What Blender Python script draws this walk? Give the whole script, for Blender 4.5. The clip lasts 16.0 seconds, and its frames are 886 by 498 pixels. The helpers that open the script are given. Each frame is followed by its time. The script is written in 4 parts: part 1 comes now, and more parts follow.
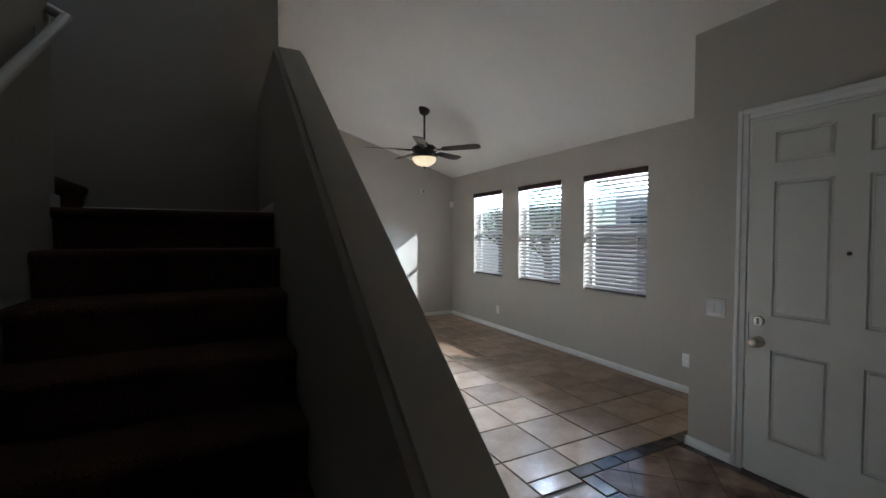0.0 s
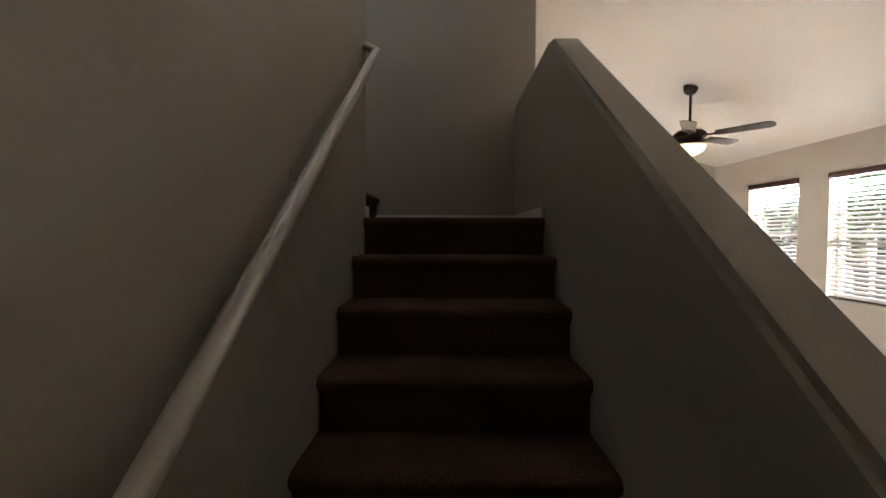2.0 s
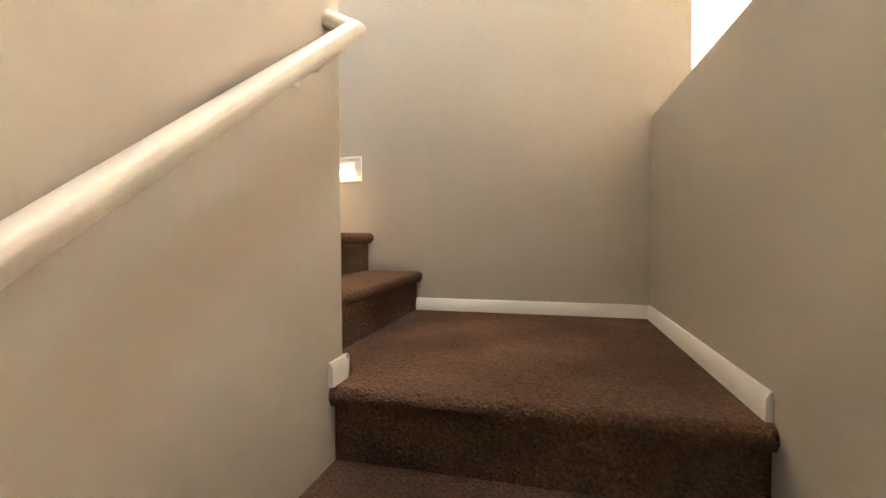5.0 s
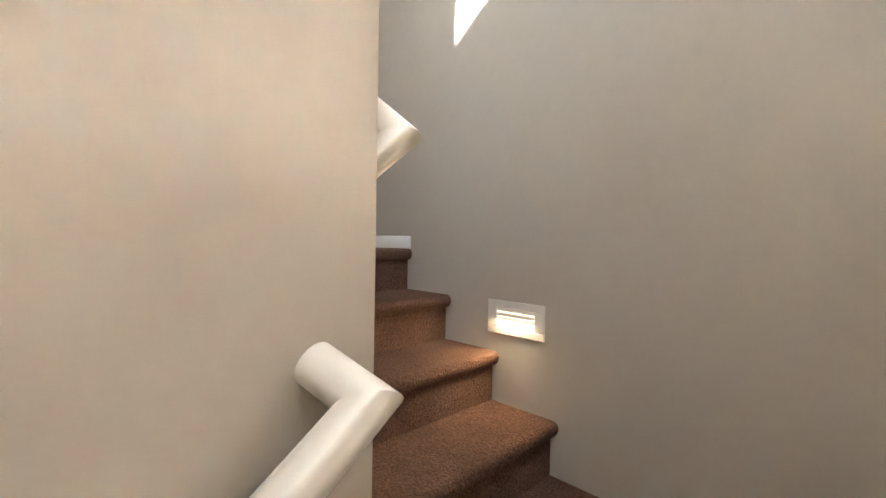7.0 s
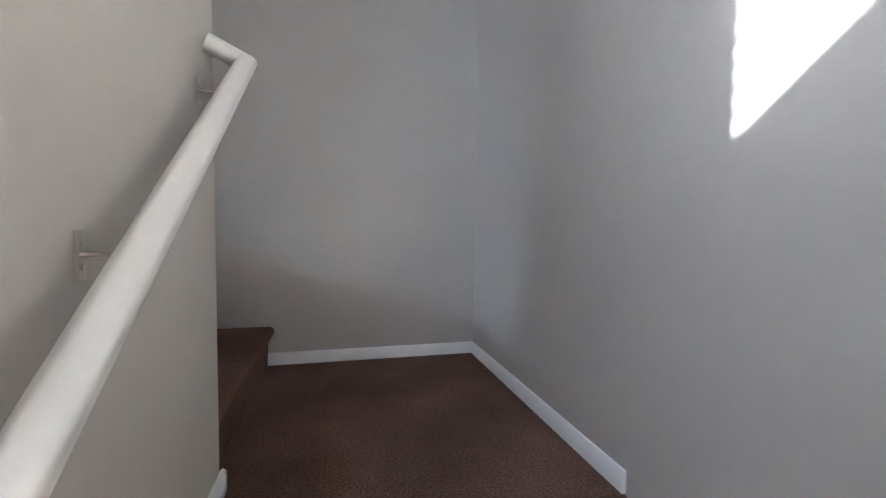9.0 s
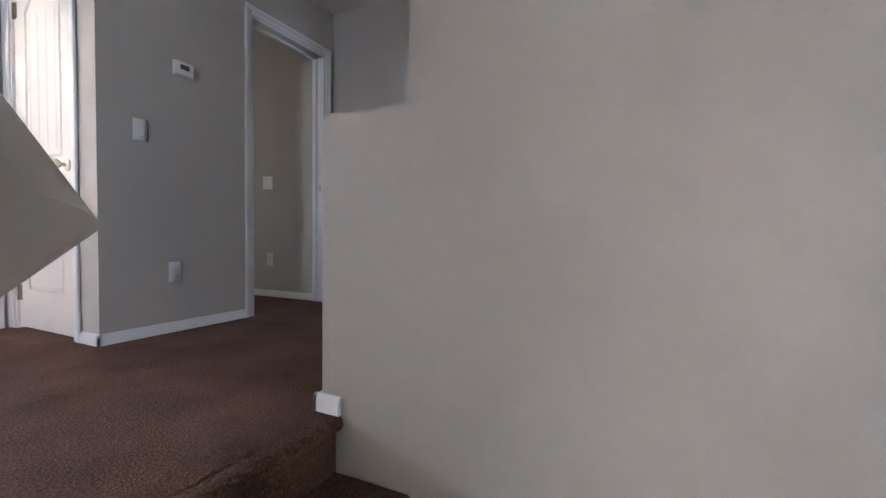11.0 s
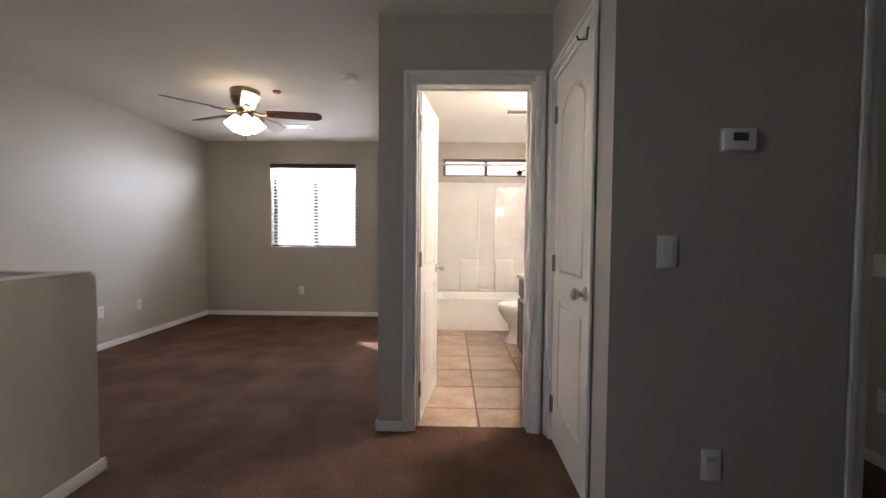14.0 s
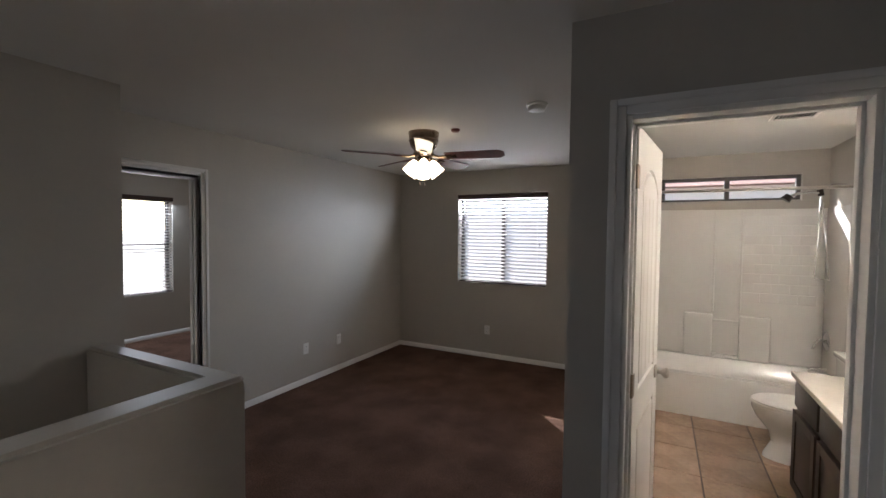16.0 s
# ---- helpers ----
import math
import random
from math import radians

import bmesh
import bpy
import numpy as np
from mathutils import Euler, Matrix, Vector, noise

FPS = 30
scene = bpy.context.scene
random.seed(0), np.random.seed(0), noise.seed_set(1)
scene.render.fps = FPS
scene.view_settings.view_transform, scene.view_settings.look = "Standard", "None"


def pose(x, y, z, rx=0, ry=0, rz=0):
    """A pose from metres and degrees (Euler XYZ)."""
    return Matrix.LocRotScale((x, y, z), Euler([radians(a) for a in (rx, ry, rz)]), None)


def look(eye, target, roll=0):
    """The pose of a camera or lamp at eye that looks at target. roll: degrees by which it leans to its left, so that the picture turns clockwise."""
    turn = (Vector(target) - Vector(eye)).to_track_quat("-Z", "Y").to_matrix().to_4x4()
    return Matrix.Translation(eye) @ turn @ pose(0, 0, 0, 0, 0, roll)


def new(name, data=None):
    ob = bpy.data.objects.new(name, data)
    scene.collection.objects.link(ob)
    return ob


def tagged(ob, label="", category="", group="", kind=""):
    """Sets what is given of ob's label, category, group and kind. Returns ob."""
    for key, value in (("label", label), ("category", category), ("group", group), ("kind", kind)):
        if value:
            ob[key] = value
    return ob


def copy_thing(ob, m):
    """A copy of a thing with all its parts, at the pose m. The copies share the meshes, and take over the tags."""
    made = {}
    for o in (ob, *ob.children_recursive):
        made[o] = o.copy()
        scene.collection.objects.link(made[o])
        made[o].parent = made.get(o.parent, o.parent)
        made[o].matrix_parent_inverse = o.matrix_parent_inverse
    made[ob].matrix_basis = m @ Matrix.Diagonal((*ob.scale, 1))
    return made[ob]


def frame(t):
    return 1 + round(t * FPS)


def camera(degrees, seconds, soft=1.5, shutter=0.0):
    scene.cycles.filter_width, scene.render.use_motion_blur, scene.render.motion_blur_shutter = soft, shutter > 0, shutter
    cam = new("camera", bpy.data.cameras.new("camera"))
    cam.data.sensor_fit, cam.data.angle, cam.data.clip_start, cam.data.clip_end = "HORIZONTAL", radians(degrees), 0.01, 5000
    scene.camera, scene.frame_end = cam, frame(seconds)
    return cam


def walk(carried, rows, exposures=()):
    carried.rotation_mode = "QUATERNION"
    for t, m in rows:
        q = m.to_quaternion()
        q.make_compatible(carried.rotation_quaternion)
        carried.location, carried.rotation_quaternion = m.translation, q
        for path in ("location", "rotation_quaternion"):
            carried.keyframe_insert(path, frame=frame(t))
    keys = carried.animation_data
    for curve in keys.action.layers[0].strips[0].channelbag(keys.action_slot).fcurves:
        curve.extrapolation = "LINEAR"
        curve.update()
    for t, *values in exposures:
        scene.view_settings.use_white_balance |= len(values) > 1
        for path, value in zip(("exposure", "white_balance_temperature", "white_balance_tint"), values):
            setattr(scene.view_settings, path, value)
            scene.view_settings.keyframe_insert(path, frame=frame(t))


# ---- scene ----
import itertools

# ---- camera ----
cam = camera(92.43, 16.0)
# seconds, x, y, z, yaw, pitch, roll
ROWS = [
    (0.0, 0.67, -2.435, 1.373, -27.374, -1.76, -0.126),
    (0.5, 0.613, -2.419, 1.392, -18.056, -1.573, -0.015),
    (1.0, 0.541, -2.419, 1.388, -9.307, -1.407, -0.031),
    (1.5, 0.487, -2.316, 1.409, -1.314, -1.529, -0.066),
    (2.0, 0.45, -2.142, 1.414, 1.237, -2.029, -0.186),
    (2.5, 0.495, -1.942, 1.409, 1.694, -1.794, -0.022),
    (2.8, 0.506, -1.807, 1.423, 2.553, -1.843, 0.124),
    (3.0, 0.499, -1.7, 1.433, 3.391, -2.381, 0.225),
    (5.5, 0.513, -0.722, 2.013, 20.853, -1.024, -0.068),
    (6.0, 0.494, -0.544, 2.181, 29.68, -0.927, -0.115),
    (6.5, 0.422, -0.368, 2.346, 38.737, -1.418, 0.6),
    (7.0, 0.364, -0.189, 2.469, 45.317, -1.025, -1.027),
    (7.5, 0.27, -0.03, 2.653, 52.702, -1.873, -0.986),
    (8.0, 0.164, 0.123, 2.817, 59.399, -2.886, -0.81),
    (8.5, 0.033, 0.26, 2.953, 66.344, -3.068, -0.655),
    (9.7, -0.7, 0.42, 3.34, 91.0, -2.6, -0.65),
    (10.4, -1.12, 0.33, 3.555, 104.3, -2.2, -0.63),
    (11.0, -1.339, 0.16, 3.752, 115.731, -1.82, -0.624),
    (11.5, -1.489, 0.079, 3.886, 124.354, -1.627, -0.615),
    (12.0, -1.627, -0.011, 3.993, 134.185, -1.685, -0.547),
    (12.5, -1.778, -0.125, 4.073, 144.582, -1.596, -0.697),
    (13.0, -1.839, -0.25, 4.186, 157.462, -1.593, -0.709),
    (13.5, -1.874, -0.497, 4.243, 168.478, -1.844, -0.675),
    (14.0, -1.916, -0.76, 4.356, 180.991, -2.143, -0.529),
    (14.5, -1.987, -0.964, 4.464, 192.079, -1.977, -0.75),
    (15.0, -1.98, -1.113, 4.597, 201.133, -2.078, -0.685),
    (15.5, -1.895, -1.313, 4.699, 206.443, -2.039, -0.644),
    (16.0, -1.825, -1.524, 4.788, 207.253, -2.138, -0.597),
]
EXPOSURES = [(0.0, 0.75, 5100, 5), (1.0, 0.95, 5100, 5), (1.5, 1.4, 5600, 8), (2.0, 2.1, 6100, 10), (2.5, 3.1, 7100, 11), (3.0, 4.1, 7500, 11),
             (3.2, 4.4, 7500, 11), (5.5, 5.2, 7000, 12), (6.5, 4.9, 6700, 12), (7.5, 4.15, 5900, 13), (8.5, 4.0, 5200, 13), (10.8, 4.4, 5400, 18),
             (12.5, 4.2, 5800, 19), (13.5, 3.2, 6000, 18), (14.5, 2.35, 6000, 16), (16.0, 1.65, 5800, 14)]
walk(cam, [(r[0], pose(r[1], r[2], r[3], 90 + r[5], r[6], r[4])) for r in ROWS], EXPOSURES)

# ---- light ----
SUN = Vector((-0.68, 0.72, -0.50)).normalized()
world = bpy.data.worlds.new("world")
scene.world = world
world.use_nodes = True
wn = world.node_tree.nodes
sky = wn.new("ShaderNodeTexSky")
sky.sky_type = "NISHITA"
sky.sun_disc = False
sky.sun_elevation = math.asin(-SUN.z)
sky.sun_rotation = math.atan2(-SUN.x, -SUN.y)
wn["Background"].inputs[1].default_value = 0.15
world.node_tree.links.new(sky.outputs[0], wn["Background"].inputs[0])
sun = new("sun", bpy.data.lights.new("sun", "SUN"))
sun.data.energy, sun.data.angle, sun.data.color = 5.0, radians(0.5), (1.0, 0.94, 0.85)
sun.rotation_euler = SUN.to_track_quat("-Z", "Y").to_euler()


def fill_lamp(eye, target, w, h, power, color=(0.86, 0.93, 1.0), spread=180):
    """An area lamp in a window's opening, in place of the sky's light; the laundry's has no window."""
    la = new("fill_light", bpy.data.lights.new("fill_light", "AREA"))
    la.data.shape, la.data.size, la.data.size_y = "RECTANGLE", w, h
    la.data.energy, la.data.color = power, color
    la.data.spread = radians(spread)
    la.matrix_world = look(eye, target)
    return la


LIVING_POWER, LOFT_POWER, STAIR_POWER = 38.0, 13.5, 3.4

# ---- materials ----
def mat(name, color, rough=0.6, metal=0.0, var=0.06, scale=3.0, bump=0.0, bscale=200.0, bdist=0.002, col2=None, fine=0.0,
        fscale=60.0, emit=None, power=0.0, trans=0.0, coat=0.0, spec=0.5, rvar=0.0):
    m = bpy.data.materials.new(name)
    m.use_nodes = True
    nt = m.node_tree
    b = nt.nodes["Principled BSDF"]
    b.inputs["Roughness"].default_value = rough
    b.inputs["Metallic"].default_value = metal
    b.inputs["Transmission Weight"].default_value = trans
    b.inputs["Coat Weight"].default_value = coat
    b.inputs["Specular IOR Level"].default_value = spec
    tc = nt.nodes.new("ShaderNodeTexCoord")
    if col2 is None:
        col2 = tuple(max(0, c * (1 - var)) for c in color)
        color = tuple(min(1, c * (1 + var)) for c in color)
    n = nt.nodes.new("ShaderNodeTexNoise")
    n.inputs["Scale"].default_value, n.inputs["Detail"].default_value = scale, 4
    nt.links.new(tc.outputs["Object"], n.inputs["Vector"])
    r = nt.nodes.new("ShaderNodeValToRGB")
    r.color_ramp.elements[0].position, r.color_ramp.elements[1].position = 0.32, 0.68
    r.color_ramp.elements[0].color, r.color_ramp.elements[1].color = (*col2, 1), (*color, 1)
    nt.links.new(n.outputs[0], r.inputs[0])
    out = r.outputs[0]
    if fine:
        n2 = nt.nodes.new("ShaderNodeTexNoise")
        n2.inputs["Scale"].default_value, n2.inputs["Detail"].default_value = fscale, 3
        nt.links.new(tc.outputs["Object"], n2.inputs["Vector"])
        mr = nt.nodes.new("ShaderNodeMapRange")
        mr.inputs[1].default_value, mr.inputs[2].default_value = 0.3, 0.7
        mr.inputs[3].default_value, mr.inputs[4].default_value = 1 - fine, 1 + fine
        nt.links.new(n2.outputs[0], mr.inputs[0])
        mx = nt.nodes.new("ShaderNodeVectorMath")
        mx.operation = "SCALE"
        nt.links.new(out, mx.inputs[0])
        nt.links.new(mr.outputs[0], mx.inputs["Scale"])
        out = mx.outputs[0]
    nt.links.new(out, b.inputs["Base Color"])
    if rvar:
        m2 = nt.nodes.new("ShaderNodeMapRange")
        m2.inputs[3].default_value, m2.inputs[4].default_value = rough - rvar, rough + rvar
        nt.links.new(n.outputs[0], m2.inputs[0])
        nt.links.new(m2.outputs[0], b.inputs["Roughness"])
    if bump:
        n3 = nt.nodes.new("ShaderNodeTexNoise")
        n3.inputs["Scale"].default_value, n3.inputs["Detail"].default_value = bscale, 3
        nt.links.new(tc.outputs["Object"], n3.inputs["Vector"])
        bp = nt.nodes.new("ShaderNodeBump")
        bp.inputs["Strength"].default_value, bp.inputs["Distance"].default_value = bump, bdist
        nt.links.new(n3.outputs[0], bp.inputs["Height"])
        nt.links.new(bp.outputs[0], b.inputs["Normal"])
    if emit:
        b.inputs["Emission Color"].default_value = (*emit, 1)
        b.inputs["Emission Strength"].default_value = power
    return m


def tile_mat(name, color, col2, rough, vary=0.18):
    """A mat whose tone also changes from piece to piece."""
    m = mat(name, color, rough, col2=col2, scale=5.0, fine=0.10, fscale=28.0, bump=0.12, bscale=22.0, bdist=0.003, rvar=0.08)
    nt = m.node_tree
    b = nt.nodes["Principled BSDF"]
    src = b.inputs["Base Color"].links[0].from_socket
    oi = nt.nodes.new("ShaderNodeObjectInfo")
    mr = nt.nodes.new("ShaderNodeMapRange")
    mr.inputs[3].default_value, mr.inputs[4].default_value = 1 - vary, 1 + vary
    nt.links.new(oi.outputs["Random"], mr.inputs[0])
    s = nt.nodes.new("ShaderNodeVectorMath")
    s.operation = "SCALE"
    nt.links.new(src, s.inputs[0])
    nt.links.new(mr.outputs[0], s.inputs["Scale"])
    nt.links.new(s.outputs[0], b.inputs["Base Color"])
    return m


M_WALL = mat("wall_paint", (0.475, 0.437, 0.375), 0.50, var=0.025, scale=1.3, bump=0.10, bscale=55, bdist=0.004, fine=0.015, fscale=30)
M_CEIL = mat("ceiling_paint", (0.72, 0.70, 0.66), 0.8, var=0.02, scale=1.5, bump=0.18, bscale=60, bdist=0.004)
M_TRIM = mat("white_trim_paint", (0.76, 0.74, 0.70), 0.32, var=0.03, scale=4, bump=0.04, bscale=30)
M_DOOR = mat("white_door_paint", (0.74, 0.71, 0.65), 0.30, var=0.03, scale=3, bump=0.05, bscale=80, bdist=0.001)
M_FDOOR = mat("front_door_paint", (0.66, 0.64, 0.58), 0.45, var=0.03, scale=3, bump=0.05, bscale=80, bdist=0.001)
M_RAIL = mat("handrail_paint", (0.72, 0.69, 0.63), 0.30, var=0.03, scale=6, bump=0.04, bscale=40)
M_CARPET = mat("brown_carpet", (0.180, 0.101, 0.068), 0.97, col2=(0.100, 0.055, 0.037), scale=3.2, fine=0.38, fscale=120,
               bump=1.0, bscale=150, bdist=0.014, spec=0.1)
M_CARPET.node_tree.nodes["Principled BSDF"].inputs["Sheen Weight"].default_value = 0.03
M_CARPET.node_tree.nodes["Principled BSDF"].inputs["Sheen Roughness"].default_value = 0.45
M_CARPET.node_tree.nodes["Principled BSDF"].inputs["Sheen Tint"].default_value = (0.75, 0.62, 0.58, 1)
M_TILE = tile_mat("floor_tile", (0.42, 0.295, 0.20), (0.30, 0.20, 0.13), 0.17)
M_GROUT = mat("grout", (0.10, 0.07, 0.05), 0.9, var=0.2, scale=8)
M_SLATE = tile_mat("slate_border", (0.11, 0.08, 0.07), (0.055, 0.038, 0.032), 0.17)
M_MARBLE = tile_mat("brown_marble", (0.34, 0.22, 0.15), (0.09, 0.048, 0.03), 0.11)
M_NICKEL = mat("brushed_nickel", (0.62, 0.57, 0.50), 0.28, 1.0, var=0.05, scale=20)
M_FANMETAL = mat("antique_nickel", (0.27, 0.205, 0.15), 0.24, 1.0, var=0.08, scale=20)
M_BRASS = mat("hinge_metal", (0.24, 0.19, 0.14), 0.4, 1.0, var=0.1, scale=20)
M_CHROME = mat("chrome", (0.8, 0.8, 0.8), 0.08, 1.0, var=0.02)
M_BRONZE = mat("dark_bronze", (0.045, 0.032, 0.026), 0.38, 0.7, var=0.15, scale=20)
M_BLADE = mat("dark_fan_blade", (0.05, 0.035, 0.028), 0.35, col2=(0.028, 0.018, 0.014), scale=14, bump=0.1, bscale=40)
M_CHERRY = mat("cherry_fan_blade", (0.115, 0.030, 0.020), 0.28, col2=(0.06, 0.016, 0.012), scale=14, bump=0.08, bscale=40)
M_VALANCE = mat("dark_brown_valance", (0.065, 0.028, 0.018), 0.4, col2=(0.04, 0.018, 0.012), scale=16)
M_SLAT = mat("blind_slat", (0.62, 0.58, 0.54), 0.4, var=0.05, scale=10)
M_WFRAME = mat("window_frame", (0.09, 0.075, 0.065), 0.45, var=0.1, scale=12)
M_WFRAME_W = mat("white_window_frame", (0.75, 0.74, 0.72), 0.4, var=0.03, scale=12)
M_PLASTIC = mat("white_plastic", (0.80, 0.78, 0.74), 0.35, var=0.02, scale=9)
M_DARK = mat("dark_metal_and_shade", (0.02, 0.02, 0.02), 0.6, var=0.1)
M_SCREEN = mat("grey_display", (0.10, 0.11, 0.11), 0.2, var=0.1)
M_CERAMIC = mat("white_ceramic", (0.82, 0.80, 0.76), 0.08, var=0.02, coat=0.4)
M_ACRYL = mat("white_acrylic", (0.80, 0.775, 0.73), 0.16, var=0.02, scale=2)
M_ESPRESSO = mat("espresso_wood", (0.040, 0.024, 0.018), 0.35, col2=(0.022, 0.013, 0.010), scale=12, bump=0.1, bscale=50)
M_COUNTER = mat("cream_countertop", (0.74, 0.68, 0.58), 0.14, var=0.05, scale=9)
M_MIRROR = mat("mirror", (0.9, 0.9, 0.9), 0.02, 1.0, var=0.0)
M_BOWL = mat("frosted_amber_glass", (0.85, 0.75, 0.6), 0.4, var=0.08, scale=9, emit=(1.0, 0.70, 0.36), power=0.5)
M_SHADE = mat("frosted_white_glass", (0.9, 0.88, 0.84), 0.35, var=0.03, scale=9, emit=(1.0, 0.80, 0.52), power=2.0)
# glow of the unseen globes added over the vanity
M_GLOBE = mat("bath_fill_globe", (0.9, 0.88, 0.84), 0.35, var=0.02, emit=(1.0, 0.88, 0.72), power=50.0)
M_STEPGLOW = mat("step_lamp_glow", (0.9, 0.8, 0.6), 0.4, var=0.02, emit=(1.0, 0.80, 0.50), power=0.10)
M_WASHER = mat("grey_blue_enamel", (0.10, 0.12, 0.15), 0.22, var=0.05, scale=5)
M_RED = mat("dark_red_plastic", (0.12, 0.02, 0.015), 0.4, var=0.1)
M_GRASS = mat("gravel_yard", (0.42, 0.36, 0.29), 0.95, var=0.25, scale=6, fine=0.25, fscale=30)
M_BLOCK = mat("block_wall", (0.36, 0.27, 0.22), 0.9, var=0.12, scale=5, bump=0.3, bscale=50)
M_STUCCO = mat("stucco", (0.68, 0.60, 0.55), 0.9, var=0.05, scale=3, bump=0.3, bscale=60)
M_ROOF = mat("roof_tile", (0.30, 0.17, 0.12), 0.85, var=0.2, scale=6)
M_LEAF = mat("leaf", (0.12, 0.19, 0.055), 0.6, col2=(0.06, 0.11, 0.03), scale=4)
M_BARK = mat("bark", (0.14, 0.10, 0.07), 0.9, var=0.3, scale=14, bump=0.5, bscale=40)


def glass_mat():
    m = bpy.data.materials.new("window_glass")
    m.use_nodes = True
    b = m.node_tree.nodes["Principled BSDF"]
    b.inputs["Base Color"].default_value = (0.96, 0.98, 0.97, 1)
    b.inputs["Roughness"].default_value = 0.0
    b.inputs["Transmission Weight"].default_value = 1.0
    b.inputs["IOR"].default_value = 1.01
    return m


M_GLASS = glass_mat()


# ---- mesh helpers ----
def box_bm(x0, x1, y0, y1, z0, z1, bevel=0.0, seg=2, bm=None):
    own = bmesh.new()
    r = bmesh.ops.create_cube(own, size=1)
    for v in r["verts"]:
        v.co = Vector(((x0 + x1) / 2 + v.co.x * (x1 - x0), (y0 + y1) / 2 + v.co.y * (y1 - y0), (z0 + z1) / 2 + v.co.z * (z1 - z0)))
    if bevel:
        bmesh.ops.bevel(own, geom=own.edges[:], offset=bevel, segments=seg, affect="EDGES", profile=0.5)
    if bm is None:
        return own
    return merge(bm, own)


def merge(bm, other, m=None):
    """Adds other to bm, at the pose m."""
    me = bpy.data.meshes.new("tmp")
    if m is not None:
        other.transform(m)
    other.to_mesh(me)
    other.free()
    bm.from_mesh(me)
    bpy.data.meshes.remove(me)
    return bm


def cyl_bm(p, q, r0, r1=None, seg=20, bm=None):
    """A round bar from p to q."""
    p, q = Vector(p), Vector(q)
    own = bmesh.new()
    bmesh.ops.create_cone(own, cap_ends=True, segments=seg, radius1=r0, radius2=r0 if r1 is None else r1, depth=(q - p).length)
    own.transform(Matrix.Translation((p + q) / 2) @ (q - p).to_track_quat("Z", "Y").to_matrix().to_4x4())
    return own if bm is None else merge(bm, own)


def lathe_bm(profile, seg=32, m=None, bm=None):
    """A turned shape about z from (radius, z) pairs."""
    own = bmesh.new()
    rings = [[own.verts.new((max(r, 1e-4) * math.cos(2 * math.pi * i / seg), max(r, 1e-4) * math.sin(2 * math.pi * i / seg), z)) for i in range(seg)]
             for r, z in profile]
    for a, b in zip(rings, rings[1:]):
        for i in range(seg):
            own.faces.new((a[i], a[(i + 1) % seg], b[(i + 1) % seg], b[i]))
    bmesh.ops.remove_doubles(own, verts=own.verts[:], dist=2e-4)
    bmesh.ops.recalc_face_normals(own, faces=own.faces[:])
    if m is not None:
        own.transform(m)
    return own if bm is None else merge(bm, own)


def sweep_bm(points, radius, seg=12, squash=1.0, bm=None):
    """A tube along points."""
    own = bmesh.new()
    pts = [Vector(p) for p in points]
    rings = []
    for i, p in enumerate(pts):
        d = (pts[min(i + 1, len(pts) - 1)] - pts[max(i - 1, 0)]).normalized()
        up = Vector((0, 0, 1)) if abs(d.z) < 0.95 else Vector((0, 1, 0))
        s = d.cross(up).normalized()
        u = s.cross(d)
        rings.append([own.verts.new(p + s * math.cos(a) * radius + u * math.sin(a) * radius * squash)
                      for a in (2 * math.pi * k / seg for k in range(seg))])
    for a, b in zip(rings, rings[1:]):
        for i in range(seg):
            own.faces.new((a[i], a[(i + 1) % seg], b[(i + 1) % seg], b[i]))
    own.faces.new(rings[0])
    own.faces.new(rings[-1])
    bmesh.ops.recalc_face_normals(own, faces=own.faces[:])
    return own if bm is None else merge(bm, own)


def prism_bm(profile, axis, a, b, bm=None):
    """A polygon drawn out along axis 'x' (profile in y, z), 'y' (x, z) or 'z' (x, y) from a to b."""
    own = bmesh.new()
    put = {"x": lambda u, v, w: (w, u, v), "y": lambda u, v, w: (u, w, v), "z": lambda u, v, w: (u, v, w)}[axis]
    va = [own.verts.new(put(u, v, a)) for u, v in profile]
    vb = [own.verts.new(put(u, v, b)) for u, v in profile]
    n = len(profile)
    own.faces.new(va)
    own.faces.new(vb)
    for i in range(n):
        own.faces.new((va[i], va[(i + 1) % n], vb[(i + 1) % n], vb[i]))
    bmesh.ops.recalc_face_normals(own, faces=own.faces[:])
    return own if bm is None else merge(bm, own)


def mesh_of(name, bm, material, smooth=None):
    me = bpy.data.meshes.new(name)
    bm.to_mesh(me)
    bm.free()
    if material:
        me.materials.append(material)
    if smooth:
        me.set_sharp_from_angle(angle=radians(smooth))
        me.polygons.foreach_set("use_smooth", [True] * len(me.polygons))
    return me


def part(name, bm, material, parent=None, label="", smooth=35):
    ob = new(name, mesh_of(name, bm, material, smooth))
    ob.parent = parent
    return tagged(ob, label)


def struct(name, bm, material, label, category, smooth=35):
    ob = new(name, mesh_of(name, bm, material, smooth))
    return tagged(ob, label, category, kind="structure")


def thing(name, x, y, z, label, category, rz=0, group="", kind=""):
    ob = new(name)
    ob.matrix_world = pose(x, y, z, 0, 0, rz)
    return tagged(ob, label, category, group, kind)


